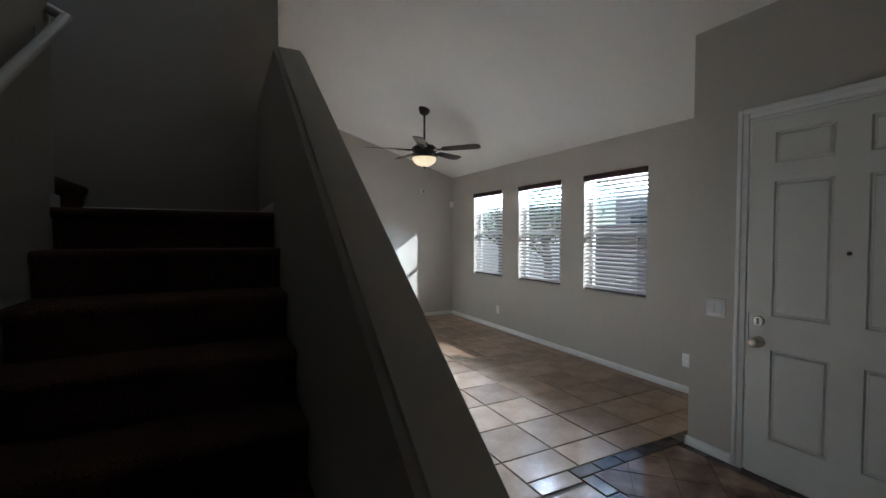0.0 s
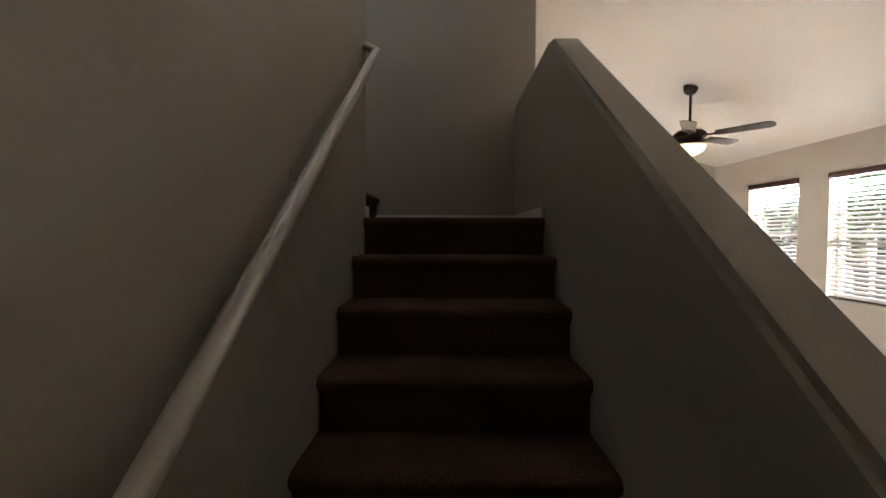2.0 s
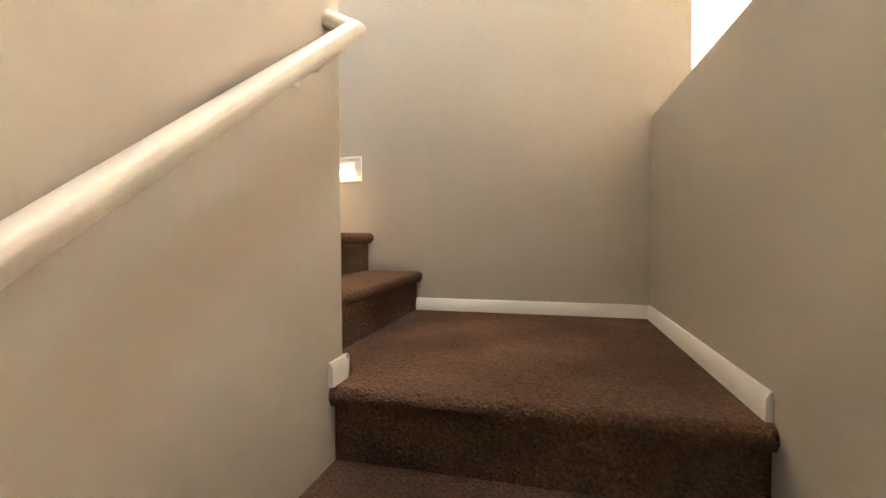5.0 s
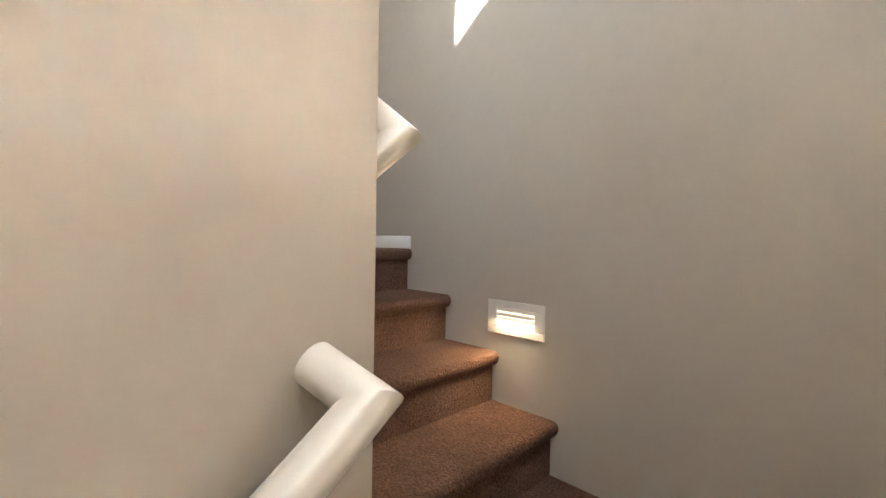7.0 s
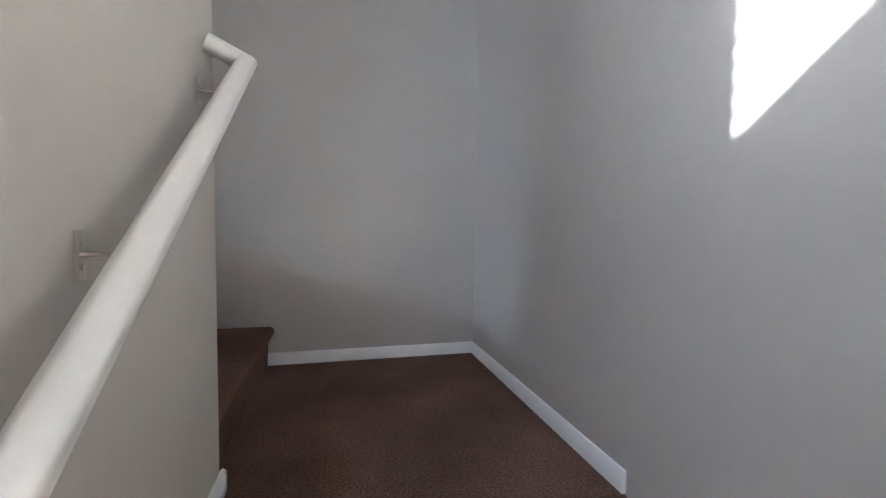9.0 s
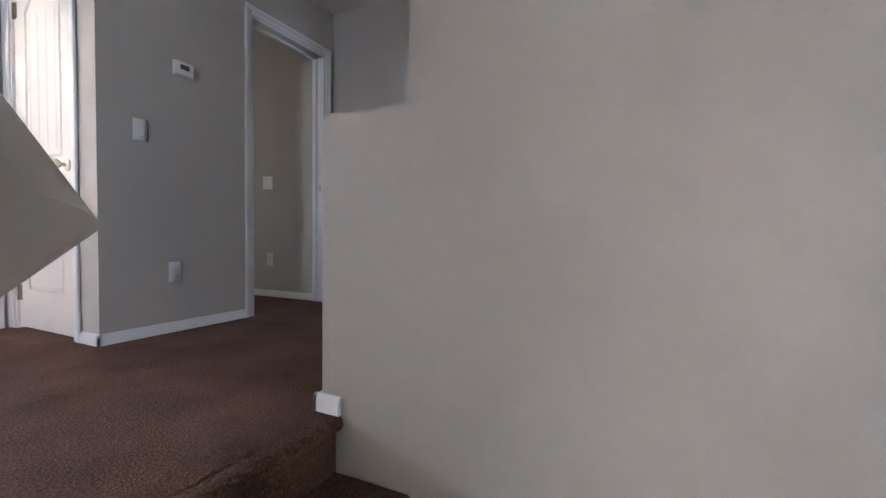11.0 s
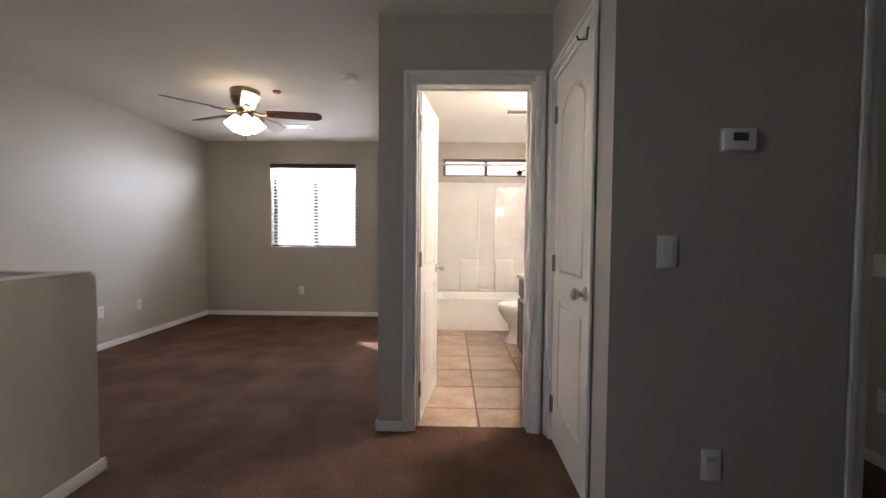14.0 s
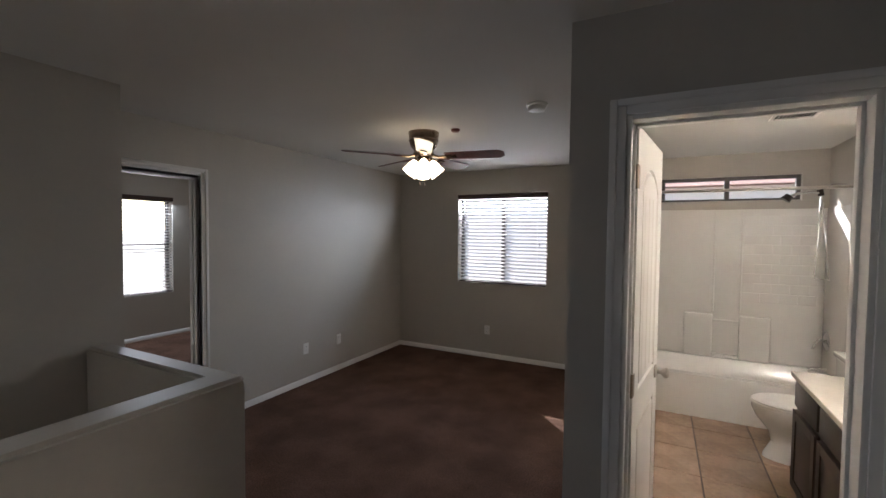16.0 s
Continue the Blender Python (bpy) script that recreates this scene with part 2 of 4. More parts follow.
def wall(name, axis, c0, c1, a0, a1, z0, z1, openings=(), label="warm greige painted drywall wall", bevel=0.0):
    """A wall across axis ('x': its faces lie at x = c0 and c1, it runs along y from a0 to a1) with openings (b0, b1, low, high)."""
    bm = bmesh.new()

    def put(u0, u1, v0, v1):
        if u1 - u0 < 1e-4 or v1 - v0 < 1e-4:
            return
        if axis == "x":
            box_bm(c0, c1, u0, u1, v0, v1, bm=bm)
        else:
            box_bm(u0, u1, c0, c1, v0, v1, bm=bm)
    at = a0
    for b0, b1, lo, hi in sorted(openings):
        put(at, b0, z0, z1)
        put(b0, b1, z0, lo)
        put(b0, b1, hi, z1)
        at = b1
    put(at, a1, z0, z1)
    return struct(name, bm, M_WALL, label, "wall")


# ---- plan ----
H, D1, W, HW = 0.1872, 0.2525, 0.916, 0.148
L1, L2, U, C = 8 * H, 13 * H, 17 * H, 5.606
YB, YC, XK, XL = 1.079, 0.078, -1.360, -2.392
X2, D2 = -0.100, 0.2545
Y3 = 0.070
YTOP = Y3 - 3 * D1
XW, YF, XE, YE = 4.27, 4.149, 3.383, -0.721
YLE, YN, ZL = YTOP - 0.10, -0.466, 4.135
YT, XCL = -2.286, -2.489
YBD, XB0, BX1 = -3.235, -1.496, -3.19
XR, YS = 1.496, -6.65
XG, YG, ZG = -0.225, -2.770, 4.158
YSOUTH = -2.95
VZ0, VS = 2.39, 0.31
XEND = -4.22


def vault(x):
    return VZ0 + VS * (XW - x)


# ---- setting: walls ----
wall("wall_back", "y", YB, YB + 0.12, XL - 0.12, W + HW, 0, C, label="tall greige wall behind the stair landings")
bm = box_bm(XK, 0, -0.85, YC, 0, C)
bmesh.ops.bevel(bm, geom=[e for e in bm.edges if all(v.co.y > 0 for v in e.verts) and abs(e.verts[0].co.z - e.verts[1].co.z) > 1], offset=0.008, segments=6, affect="EDGES")
struct("wall_core", bm, M_WALL, "greige wall block with rounded corners between stair flights", "wall", 80).modifiers.new("weighted", "WEIGHTED_NORMAL").keep_sharp = True
wall("wall_stair", "x", -0.12, 0, YSOUTH, -0.85, 0, U - 0.02, label="greige wall beside the lower stair flight")
wall("wall_south", "y", YSOUTH - 0.12, YSOUTH, -0.12, XE + 0.15, 0, U - 0.30)
DOOR_Y0, DOOR_Y1 = -1.975, -1.055
wall("wall_entry", "x", XE, XE + 0.15, YSOUTH, YE, 0, 3.1, [(DOOR_Y0, DOOR_Y1, 0, 2.05)], "greige wall round the front door")
wall("wall_entry_return", "y", YE - 0.15, YE, XE + 0.15, XW + 0.15, 0, 3.1)
LW = [(0.277, 1.076), (1.445, 2.261), (2.645, 3.426)]
wall("wall_window", "x", XW, XW + 0.16, YE, YF + 0.15, 0, 2.6, [(a, b, 0.769, 2.048) for a, b in LW], "greige wall with three windows")
wall("wall_far", "y", YF, YF + 0.15, W, XW, 0, 3.6)
wall("wall_living_west", "x", W, W + HW, YB + 0.12, YF, 0, 3.6)
wall("wall_stair_upper", "x", W, W + HW, YG - 0.075, YB, vault(W + HW) - 0.02, C, [(-0.98, 0.05, 4.56, 5.45)],
     "upper greige wall with a window above the stairwell")
wall("wall_recess", "y", YG - 0.075, YG + 0.10, W + HW, XR + 0.12, U - 0.3, C)
wall("wall_loft_east", "x", XR, XR + 0.12, YS, YG - 0.075, U, C, [(-3.685, -2.905, U, U + 2.045)])
LX0, LX1, LZ0, LZ1 = -0.597, 0.586, 4.134, 5.296
BWX0, BWX1, BWZ0, BWZ1 = -2.99, -1.81, 5.13, 5.386
wall("wall_loft_south", "y", YS - 0.16, YS, BX1 - 0.12, XR + 0.12, U - 0.3, C,
     [(LX0, LX1, LZ0, LZ1), (BWX0, BWX1, BWZ0, BWZ1)], "greige outer wall with loft and bathroom windows")
BD0, BD1 = -2.395, -1.700
wall("wall_bath", "y", YBD - 0.12, YBD, XCL, XB0, U, C, [(BD0, BD1, U, U + 2.045)], "greige wall round the bathroom door")
wall("wall_bath_east", "x", XB0 - 0.12, XB0, YS, YBD - 0.12, U, C)
wall("wall_bath_west", "x", BX1 - 0.12, BX1, YS, YT - 0.12, U, C)
CY0, CY1 = -3.175, -2.505
wall("wall_closet", "x", XCL - 0.12, XCL, YBD - 0.12, YT - 0.12, U, C, [(CY0, CY1, U, U + 2.045)])
MX0, MX1 = -4.125, -3.395
wall("wall_thermostat", "y", YT - 0.12, YT, XEND, XCL, U, C, [(MX0, MX1, U, U + 2.045)], "greige hall wall with a bedroom doorway")
LY0, LY1 = -1.43, -0.67
wall("wall_hall_end", "x", XEND - 0.12, XEND, YT, YB, U, C, [(LY0, LY1, U, U + 2.045)])
wall("wall_hall_north", "y", YB - 0.0, YB + 0.12, XEND - 0.12, XL - 0.12, U - 0.3, C)
# stair side wall: full height, then a low piece
bm = prism_bm([(YLE, L2 - 0.4), (YLE, ZL), (YN, ZL), (YN, C), (YB, C), (YB, L2 - 0.4)], "x", XL - 0.12, XL)
bmesh.ops.bevel(bm, geom=[e for e in bm.edges if all(v.co.y < YN + 0.01 for v in e.verts)], offset=0.016, segments=6, affect="EDGES")
struct("wall_stair_side", bm, M_WALL, "greige stair wall stepping down to a low wall", "wall", 80).modifiers.new("weighted", "WEIGHTED_NORMAL").keep_sharp = True
# sloped half wall of the lower flight
SL = H / D1
YA, ZA = -0.048, 2.362
YH0 = -2.02
bm = prism_bm([(YH0, 0), (YH0, ZA + (YH0 - YA) * SL), (YA, ZA), (YB, ZA + 0.01), (YB, 0)], "x", W, W + HW)
bmesh.ops.bevel(bm, geom=[e for e in bm.edges if all(v.co.y < YB - 0.01 for v in e.verts) or (abs(e.verts[0].co.y - e.verts[1].co.y) > 0.5 and min(v.co.z for v in e.verts) > 1)],
                offset=0.018, segments=6, affect="EDGES")
struct("wall_half", bm, M_WALL, "sloping greige drywall half wall along the stairs", "wall", 80).modifiers.new("weighted", "WEIGHTED_NORMAL").keep_sharp = True
# loft guard round the stairwell
bm = prism_bm([(XG, -0.85), (XG, YG), (W, YG), (W, YG + 0.115), (XG + 0.155, YG + 0.115), (XG + 0.155, -0.85)], "z", U - 0.3, ZG)
bmesh.ops.bevel(bm, geom=[e for e in bm.edges if (min(v.co.z for v in e.verts) > U) or abs(e.verts[0].co.z - e.verts[1].co.z) > 0.5],
                offset=0.018, segments=6, affect="EDGES")
struct("wall_guard", bm, M_WALL, "L-shaped greige low guard wall round the stairwell", "wall", 80).modifiers.new("weighted", "WEIGHTED_NORMAL").keep_sharp = True
# bedroom east
wall("wall_bedroom_east", "x", 4.87, 5.03, YS, YG, U - 0.3, C, [(-5.435, -4.45, 3.83, 5.29)], "greige bedroom wall with a window")
wall("wall_bedroom_south", "y", YS - 0.16, YS, XR + 0.12, 5.03, U - 0.3, C)
wall("wall_bedroom_north", "y", YG - 0.10, YG, XR + 0.12, 5.03, U - 0.3, C)
# bedroom west
wall("wall_bedroom_stub", "x", XEND, MX0 - 0.006, -3.14, YT - 0.12, U, C)
wall("wall_bedroom_west", "x", -8.2, -8.05, YS, YT, U, C, [(-5.2, -3.9, U + 0.9, U + 2.05)])
wall("wall_bedroom_rear", "y", YS - 0.15, YS, -8.2, BX1 - 0.12, U, C)
wall("wall_bedroom_front", "y", YT - 0.12, YT, -8.05, XEND - 0.12, U, C)
# laundry
wall("wall_laundry_far", "x", -6.12, -6.0, YT, YB, U, C)
wall("wall_laundry_north", "y", YB, YB + 0.12, -6.0, XEND - 0.12, U, C)

# ---- setting: ceilings and floors ----
bm = box_bm(-8.3, W + HW, YG, YB + 0.14, C, C + 0.15)
box_bm(-8.3, 5.1, YS - 0.2, YG, C, C + 0.15, bm=bm)
struct("ceiling_upper", bm, M_CEIL, "white textured upper ceiling", "ceiling")
bm = prism_bm([(W + HW, vault(W + HW)), (XW + 0.16, vault(XW + 0.16)), (XW + 0.16, vault(XW + 0.16) + 0.15), (W + HW, vault(W + HW) + 0.15)],
              "y", YSOUTH + 0.15, YF + 0.15)
struct("ceiling_vault", bm, M_CEIL, "white sloping living room ceiling", "ceiling")
struct("floor_grout", box_bm(-0.12, XW, YSOUTH - 0.12, YF, -0.15, -0.007), M_GROUT, "dark grout bed under the floor tiles", "floor")
bm = bmesh.new()
for a in [(XL, XK, YBD - 0.2, YTOP - 0.06), (XK, XG + 0.165, YBD - 0.2, -0.85), (XG + 0.165, XR, YS, YG + 0.14), (XB0, XG + 0.165, YS, YBD - 0.2),
          (XR, 4.87, YS, YG), (-8.05, XL, YT - 0.12, YLE), (-8.05, XL - 0.12, YLE, YB), (-8.05, BX1, YS, YT - 0.12), (BX1, XCL, YBD - 0.06, YT - 0.12), (XCL, XL, YBD - 0.2, YT - 0.12)]:
    box_bm(a[0], a[1], a[2], a[3], U - 0.30, U, bm=bm)
# rounded carpet edge over the top riser
def nose(z, r=0.024):
    return [(0.030, z - H), (0.030, z - 2.2 * r), (0.012, z - 2.0 * r)] + \
           [(r - r * math.cos(a), z - r + r * math.sin(a)) for a in (radians(k) for k in (-40, -10, 20, 50, 75, 90))]


prof = [(YTOP - u, v) for u, v in nose(U)] + [(YTOP - 0.07, U), (YTOP - 0.07, U - H)]
prism_bm(prof, "x", XL, XK, bm=bm)
struct("floor_upper", bm, M_CARPET, "brown plush carpet on the upper floor", "floor")
struct("floor_bath", box_bm(BX1, XB0 - 0.12, YS, YBD - 0.06, U - 0.3, U - 0.004), M_GROUT, "grout bed under bathroom tiles", "floor")

# ---- carpeted stairs ----
stair = thing("staircase", 0.4, -1.0, 0, "brown carpeted staircase turning through two landings", "stairs", kind="structure")


def stair_part(name, bm):
    bmesh.ops.translate(bm, verts=bm.verts[:], vec=(-0.4, 1.0, 0))
    return part(name, bm, M_CARPET, stair)


for k in range(1, 8):
    y0, z = -(8 - k) * D1, k * H
    stair_part("step", prism_bm([(y0 + u, v) for u, v in nose(z)] + [(y0 + D1 + 0.03, z), (y0 + D1 + 0.03, z - H)], "x", 0.001, W - 0.001))
stair_part("landing", prism_bm([(u, v) for u, v in nose(L1)] + [(YB, L1), (YB, L1 - H)], "x", -0.14, W - 0.001))
for k in range(1, 5):
    x0, z = X2 - (k - 1) * D2, L1 + k * H
    stair_part("step", prism_bm([(x0 - u, v) for u, v in nose(z)] + [(x0 - D2 - 0.03, z), (x0 - D2 - 0.03, z - H)], "y", YC, YB))
x0 = X2 - 4 * D2
stair_part("landing", prism_bm([(x0 - u, v) for u, v in nose(L2)] + [(XL, L2), (XL, L2 - H)], "y", 0.035, YB))
for k in range(1, 4):
    y0, z = Y3 - (k - 1) * D1, L2 + k * H
    stair_part("step", prism_bm([(y0 - u, v) for u, v in nose(z)] + [(y0 - D1 - 0.03, z), (y0 - D1 - 0.03, z - H)], "x", XL, XK))

# ---- baseboards and casings ----
BH, BT = 0.058, 0.013


def base(axis, c, side, a0, a1, z):
    """A baseboard on the face at c of a wall across axis, proud towards side."""
    t = BT * side
    prof = [(c, z), (c + t, z), (c + t, z + BH * 0.78), (c + t * 0.62, z + BH * 0.86), (c + t * 0.55, z + BH * 0.95), (c + t * 0.3, z + BH), (c, z + BH)]
    bm = prism_bm(prof, "y" if axis == "x" else "x", a0, a1)
    return struct("baseboard", bm, M_TRIM, "white painted baseboard", "baseboard", 50)


base("x", XW, -1, YE, YF, 0)
base("y", YF, -1, W + HW, XW, 0)
base("x", XE, -1, DOOR_Y1 + 0.065, YE + BT, 0)
base("y", YE, 1, XE - BT, XW, 0)
base("y", YB, -1, X2 - 0.03, W, L1)
base("x", W, -1, 0.03, YB, L1)
base("x", 0, 1, 0.0, YC + BT, L1)
base("y", YC, 1, -0.06, 0.0 + BT, L1)
base("y", YB, -1, XL, X2 - 4 * D2 - 0.01, L2)
base("x", XL, 1, 0.04, YB, L2)
base("y", YC, 1, XK - BT, X2 - 4 * D2 - 0.01, L2)
base("x", XK, -1, 0.04, YC + BT, L2)
base("x", XL, 1, YLE - BT, YTOP - 0.01, U)
base("y", YLE, -1, XL - 0.12 - BT, XL + BT, U)
base("x", XL - 0.12, -1, YLE - BT, YB, U)
base("y", YT, 1, MX1 + 0.06, XCL + BT, U)
base("x", XCL, 1, CY1 + 0.06, YT + BT, U)
base("y", YT, 1, XEND, MX0 - 0.06, U)
base("x", XEND, 1, YT, LY0 - 0.06, U)
base("y", YBD, 1, BD1 + 0.06, XB0 + BT, U)
base("x", XB0, 1, YS, YBD + BT, U)
base("y", YS, 1, XB0, XR, U)
base("x", XR, -1, YS, -3.745, U)
base("x", XG, -1, YG - BT, -0.85, U)
base("y", YG, -1, XG - BT, W, U)
base("x", 4.87, -1, YS, YG, U)
base("y", YS, 1, XR + 0.12, 4.87, U)
base("x", XEND + 0.09, 1, -3.14, YT - 0.12, U)
base("x", -8.05, 1, YS, YT - 0.12, U)


def casing(axis, c, side, a0, a1, z0, top, depth, w=0.058):
    """A door's casing on the face at c, and the jamb through the wall of that depth."""
    bm = bmesh.new()
    t = 0.017 * side

    def put(u0, u1, v0, v1, c0, c1, bev=0.004):
        lo, hi = min(c0, c1), max(c0, c1)
        if axis == "x":
            box_bm(lo, hi, u0, u1, v0, v1, bev, 2, bm)
        else:
            box_bm(u0, u1, lo, hi, v0, v1, bev, 2, bm)
    for s in (1, 0.55):
        ww = w * (1 if s == 1 else 0.45)
        tt = t * (0.7 if s == 1 else 1.15)
        off = w - ww
        put(a0 - off - ww, a0 - off, z0, top + w, c, c + tt)
        put(a1 + off, a1 + off + ww, z0, top + w, c, c + tt)
        put(a0 - off, a1 + off, top + off, top + off + ww, c, c + tt)
    back = c - side * depth
    for u0, u1, v0, v1 in ((a0 - 0.002, a0 + 0.018, z0, top), (a1 - 0.018, a1 + 0.002, z0, top), (a0 + 0.018, a1 - 0.018, top - 0.018, top + 0.002)):
        put(u0, u1, v0, v1, c + 0.002 * side, back - 0.002 * side, 0.002)
    mid = c - side * depth * 0.55
    for u0, u1, v0, v1 in ((a0 + 0.018, a0 + 0.03, z0, top - 0.018), (a1 - 0.03, a1 - 0.018, z0, top - 0.018), (a0 + 0.03, a1 - 0.03, top - 0.03, top - 0.018)):
        put(u0, u1, v0, v1, mid, mid - side * 0.035, 0.002)
    return struct("trim", bm, M_TRIM, "white painted door casing and jamb", "trim", 40)


casing("x", XE, -1, DOOR_Y0, DOOR_Y1, 0, 2.05, 0.15)
casing("y", YBD, 1, BD0, BD1, U, U + 2.045, 0.12)
casing("x", XCL, 1, CY0, CY1, U, U + 2.045, 0.12)
casing("y", YT, 1, MX0, MX1, U, U + 2.045, 0.12)
casing("x", XEND, 1, LY0, LY1, U, U + 2.045, 0.12)
casing("x", XR, -1, -3.685, -2.905, U, U + 2.045, 0.12)
casing("x", XR + 0.12, 1, -3.685, -2.905, U, U + 2.045, 0.12)

# ---- doors ----
def ring(bm, x0, x1, z0, z1, y, side, w=0.022, deep=0.010, arch=0.0):
    """A sunk moulding with a raised field, on the face at y of a leaf."""
    n = 8 if arch else 1
    def outline(off):
        pts = [(x0 + off, z0 + off), (x1 - off, z0 + off)]
        if arch:
            for i in range(n + 1):
                s = i / n
                pts.append((x1 - off - (x1 - x0 - 2 * off) * s, z1 - off - arch + arch * math.sin(math.pi * s) ** 0.7))
        else:
            pts += [(x1 - off, z1 - off), (x0 + off, z1 - off)]
        return pts
    rings = []
    for off, d in ((0, 0.0), (w * 0.25, deep), (w * 0.6, deep * 0.9), (w, 0.0), (w * 1.4, -0.0015)):
        rings.append([bm.verts.new((u, y - side * d, v)) for u, v in outline(off)])
    k = len(rings[0])
    for a, b in zip(rings, rings[1:]):
        for i in range(k):
            bm.faces.new((a[i], a[(i + 1) % k], b[(i + 1) % k], b[i]))
    bm.faces.new(rings[-1])
    return rings[0]


def leaf_bm(w, h, t, panels):
    """A door leaf, x from 0 to w, faces at y = 0 and -t, with moulded panels (x0, x1, z0, z1, arch) on both faces."""
    bm = bmesh.new()
    for y, side in ((0.0, 1), (-t, -1)):
        loops = [ring(bm, a, b, c, d, y, side, arch=e) for a, b, c, d, e in panels]
        out = [bm.verts.new(q) for q in ((0, y, 0), (w, y, 0), (w, y, h), (0, y, h))]
        edges = []
        for lp in loops + [out]:
            for i in range(len(lp)):
                e = bm.edges.get((lp[i], lp[(i + 1) % len(lp)]))
                edges.append(e or bm.edges.new((lp[i], lp[(i + 1) % len(lp)])))
        bmesh.ops.triangle_fill(bm, use_beauty=True, edges=edges)
    bm.verts.ensure_lookup_table()
    corner = {}
    for v in bm.verts:
        k = (round(v.co.x, 4), round(v.co.y, 4), round(v.co.z, 4))
        if k[0] in (0, round(w, 4)) and k[2] in (0, round(h, 4)):
            corner[k] = v
    w4, h4, t4 = round(w, 4), round(h, 4), round(-t, 4)
    for p, q in (((0, 0), (w4, 0)), ((w4, 0), (w4, h4)), ((w4, h4), (0, h4)), ((0, h4), (0, 0))):
        bm.faces.new([corner[(p[0], 0, p[1])], corner[(q[0], 0, q[1])], corner[(q[0], t4, q[1])], corner[(p[0], t4, p[1])]])
    bmesh.ops.recalc_face_normals(bm, faces=bm.faces[:])
    return bm


def knob_bm(side):
    """A door knob on a rosette that stands out along y towards side."""
    prof = [(0.0, 0.0), (0.033, 0.0), (0.033, 0.006), (0.026, 0.010), (0.012, 0.013), (0.011, 0.028), (0.020, 0.036), (0.0275, 0.047),
            (0.0265, 0.058), (0.018, 0.065), (0.0, 0.067)]
    return lathe_bm(prof, 24, pose(0, 0, 0, -90 * side))


def hinge(parent, x, y, z, material):
    bm = box_bm(x - 0.003, x + 0.028, y - 0.002, y + 0.003, z - 0.045, z + 0.045, 0.001)
    cyl_bm((x - 0.003, y + 0.005, z - 0.047), (x - 0.003, y + 0.005, z + 0.047), 0.006, seg=10, bm=bm)
    return part("hinge", bm, material, parent)


def two_panel_door(name, label, w, m, open_side=1):
    """A leaf with an arched upper panel with upright grooves, and a square lower one."""
    d = thing(name, 0, 0, 0, label, "door", kind="structure")
    d.matrix_world = m
    h, t = 2.015, 0.035
    part("leaf", leaf_bm(w, h, t, [(0.115, w - 0.115, 0.95, h - 0.13, 0.09), (0.115, w - 0.115, 0.22, 0.80, 0.0)]), M_DOOR, d, smooth=30)
    for y, s in ((0.0, 1), (-t, -1)):
        for i in range(4):
            x = 0.175 + (w - 0.35) * i / 3
            prof = [(x - 0.012, y + s * 0.001), (x - 0.004, y + s * 0.0045), (x + 0.004, y + s * 0.0045), (x + 0.012, y + s * 0.001)]
            part("panel_rib", prism_bm(prof, "z", 1.0, h - 0.26), M_DOOR, d)
        kb = knob_bm(s)
        bmesh.ops.translate(kb, verts=kb.verts[:], vec=(w - 0.065, y, 0.905))
        part("door_knob", kb, M_NICKEL, d, "brushed nickel knob")
    for z in (0.2, 1.0, 1.82):
        hinge(d, 0.0, 0.0 if open_side > 0 else -t, z, M_BRASS)
    return d


# bathroom door, hinged on the loft side and swung in
hx, hy = BD1 - 0.004, YBD - 0.10
two_panel_door("door_bath", "white two-panel bathroom door standing open", 0.655, pose(hx, hy, U + 0.012, 0, 0, -97), -1)
# closet door, shut
two_panel_door("door_closet", "white two-panel closet door, shut", CY1 - CY0 - 0.042, pose(XCL - 0.012, CY0 + 0.021, U + 0.012, 0, 0, 90) @ Matrix.Diagonal((1, -1, 1, 1)), 1)
# east bedroom door, opened into its room
two_panel_door("door_bedroom", "white bedroom door standing wide open", 0.735, pose(XR + 0.13, -2.872, U + 0.012, 0, 0, 2), 1)

# front door
fd = thing("door_front", XE + 0.03, DOOR_Y1 - 0.02, 0.012, "white six-panel front door, shut", "door", rz=-90, kind="structure")
fw = DOOR_Y1 - DOOR_Y0 - 0.04
pan = []
for a in (0.115, 0.115 + 0.165 + 0.13 + 0.02):
    a2 = a + (fw - 0.23 - 0.13) / 2
    if a > 0.2:
        a, a2 = fw - 0.115 - (fw - 0.36) / 2, fw - 0.115
    pan += [(a, a2, 0.225, 0.73, 0), (a, a2, 0.92, 1.665, 0), (a, a2, 1.765, 1.935, 0)]
part("leaf", leaf_bm(fw, 2.015, 0.044, pan), M_FDOOR, fd, smooth=30)
for z, r in ((0.775, 1.0), (0.895, 0.9)):
    kb = lathe_bm([(0.0, 0.0), (0.030, 0.0), (0.030, 0.010), (0.024, 0.016), (0.0, 0.017)], 24, pose(0, 0, 0, 90)) if r < 1 else knob_bm(-1)
    if r < 1:
        box_bm(-0.006, 0.006, -0.034, -0.014, -0.016, 0.016, 0.002, 2, kb)
    bmesh.ops.translate(kb, verts=kb.verts[:], vec=(0.055, -0.044, z - 0.012))
    part("deadbolt" if r < 1 else "door_knob", kb, M_NICKEL, fd, "brushed nickel hardware")
kb = cyl_bm((fw / 2, -0.05, 1.28), (fw / 2, -0.04, 1.28), 0.010)
part("peephole", kb, M_BRONZE, fd)
part("strike_plate", box_bm(0.001, 0.004, -0.046, -0.006, 0.73, 0.93), M_BRONZE, fd)
struct("threshold", box_bm(XE - 0.02, XE + 0.15, DOOR_Y0, DOOR_Y1, 0.0, 0.011, 0.003), M_BRONZE, "dark bronze door threshold", "threshold")

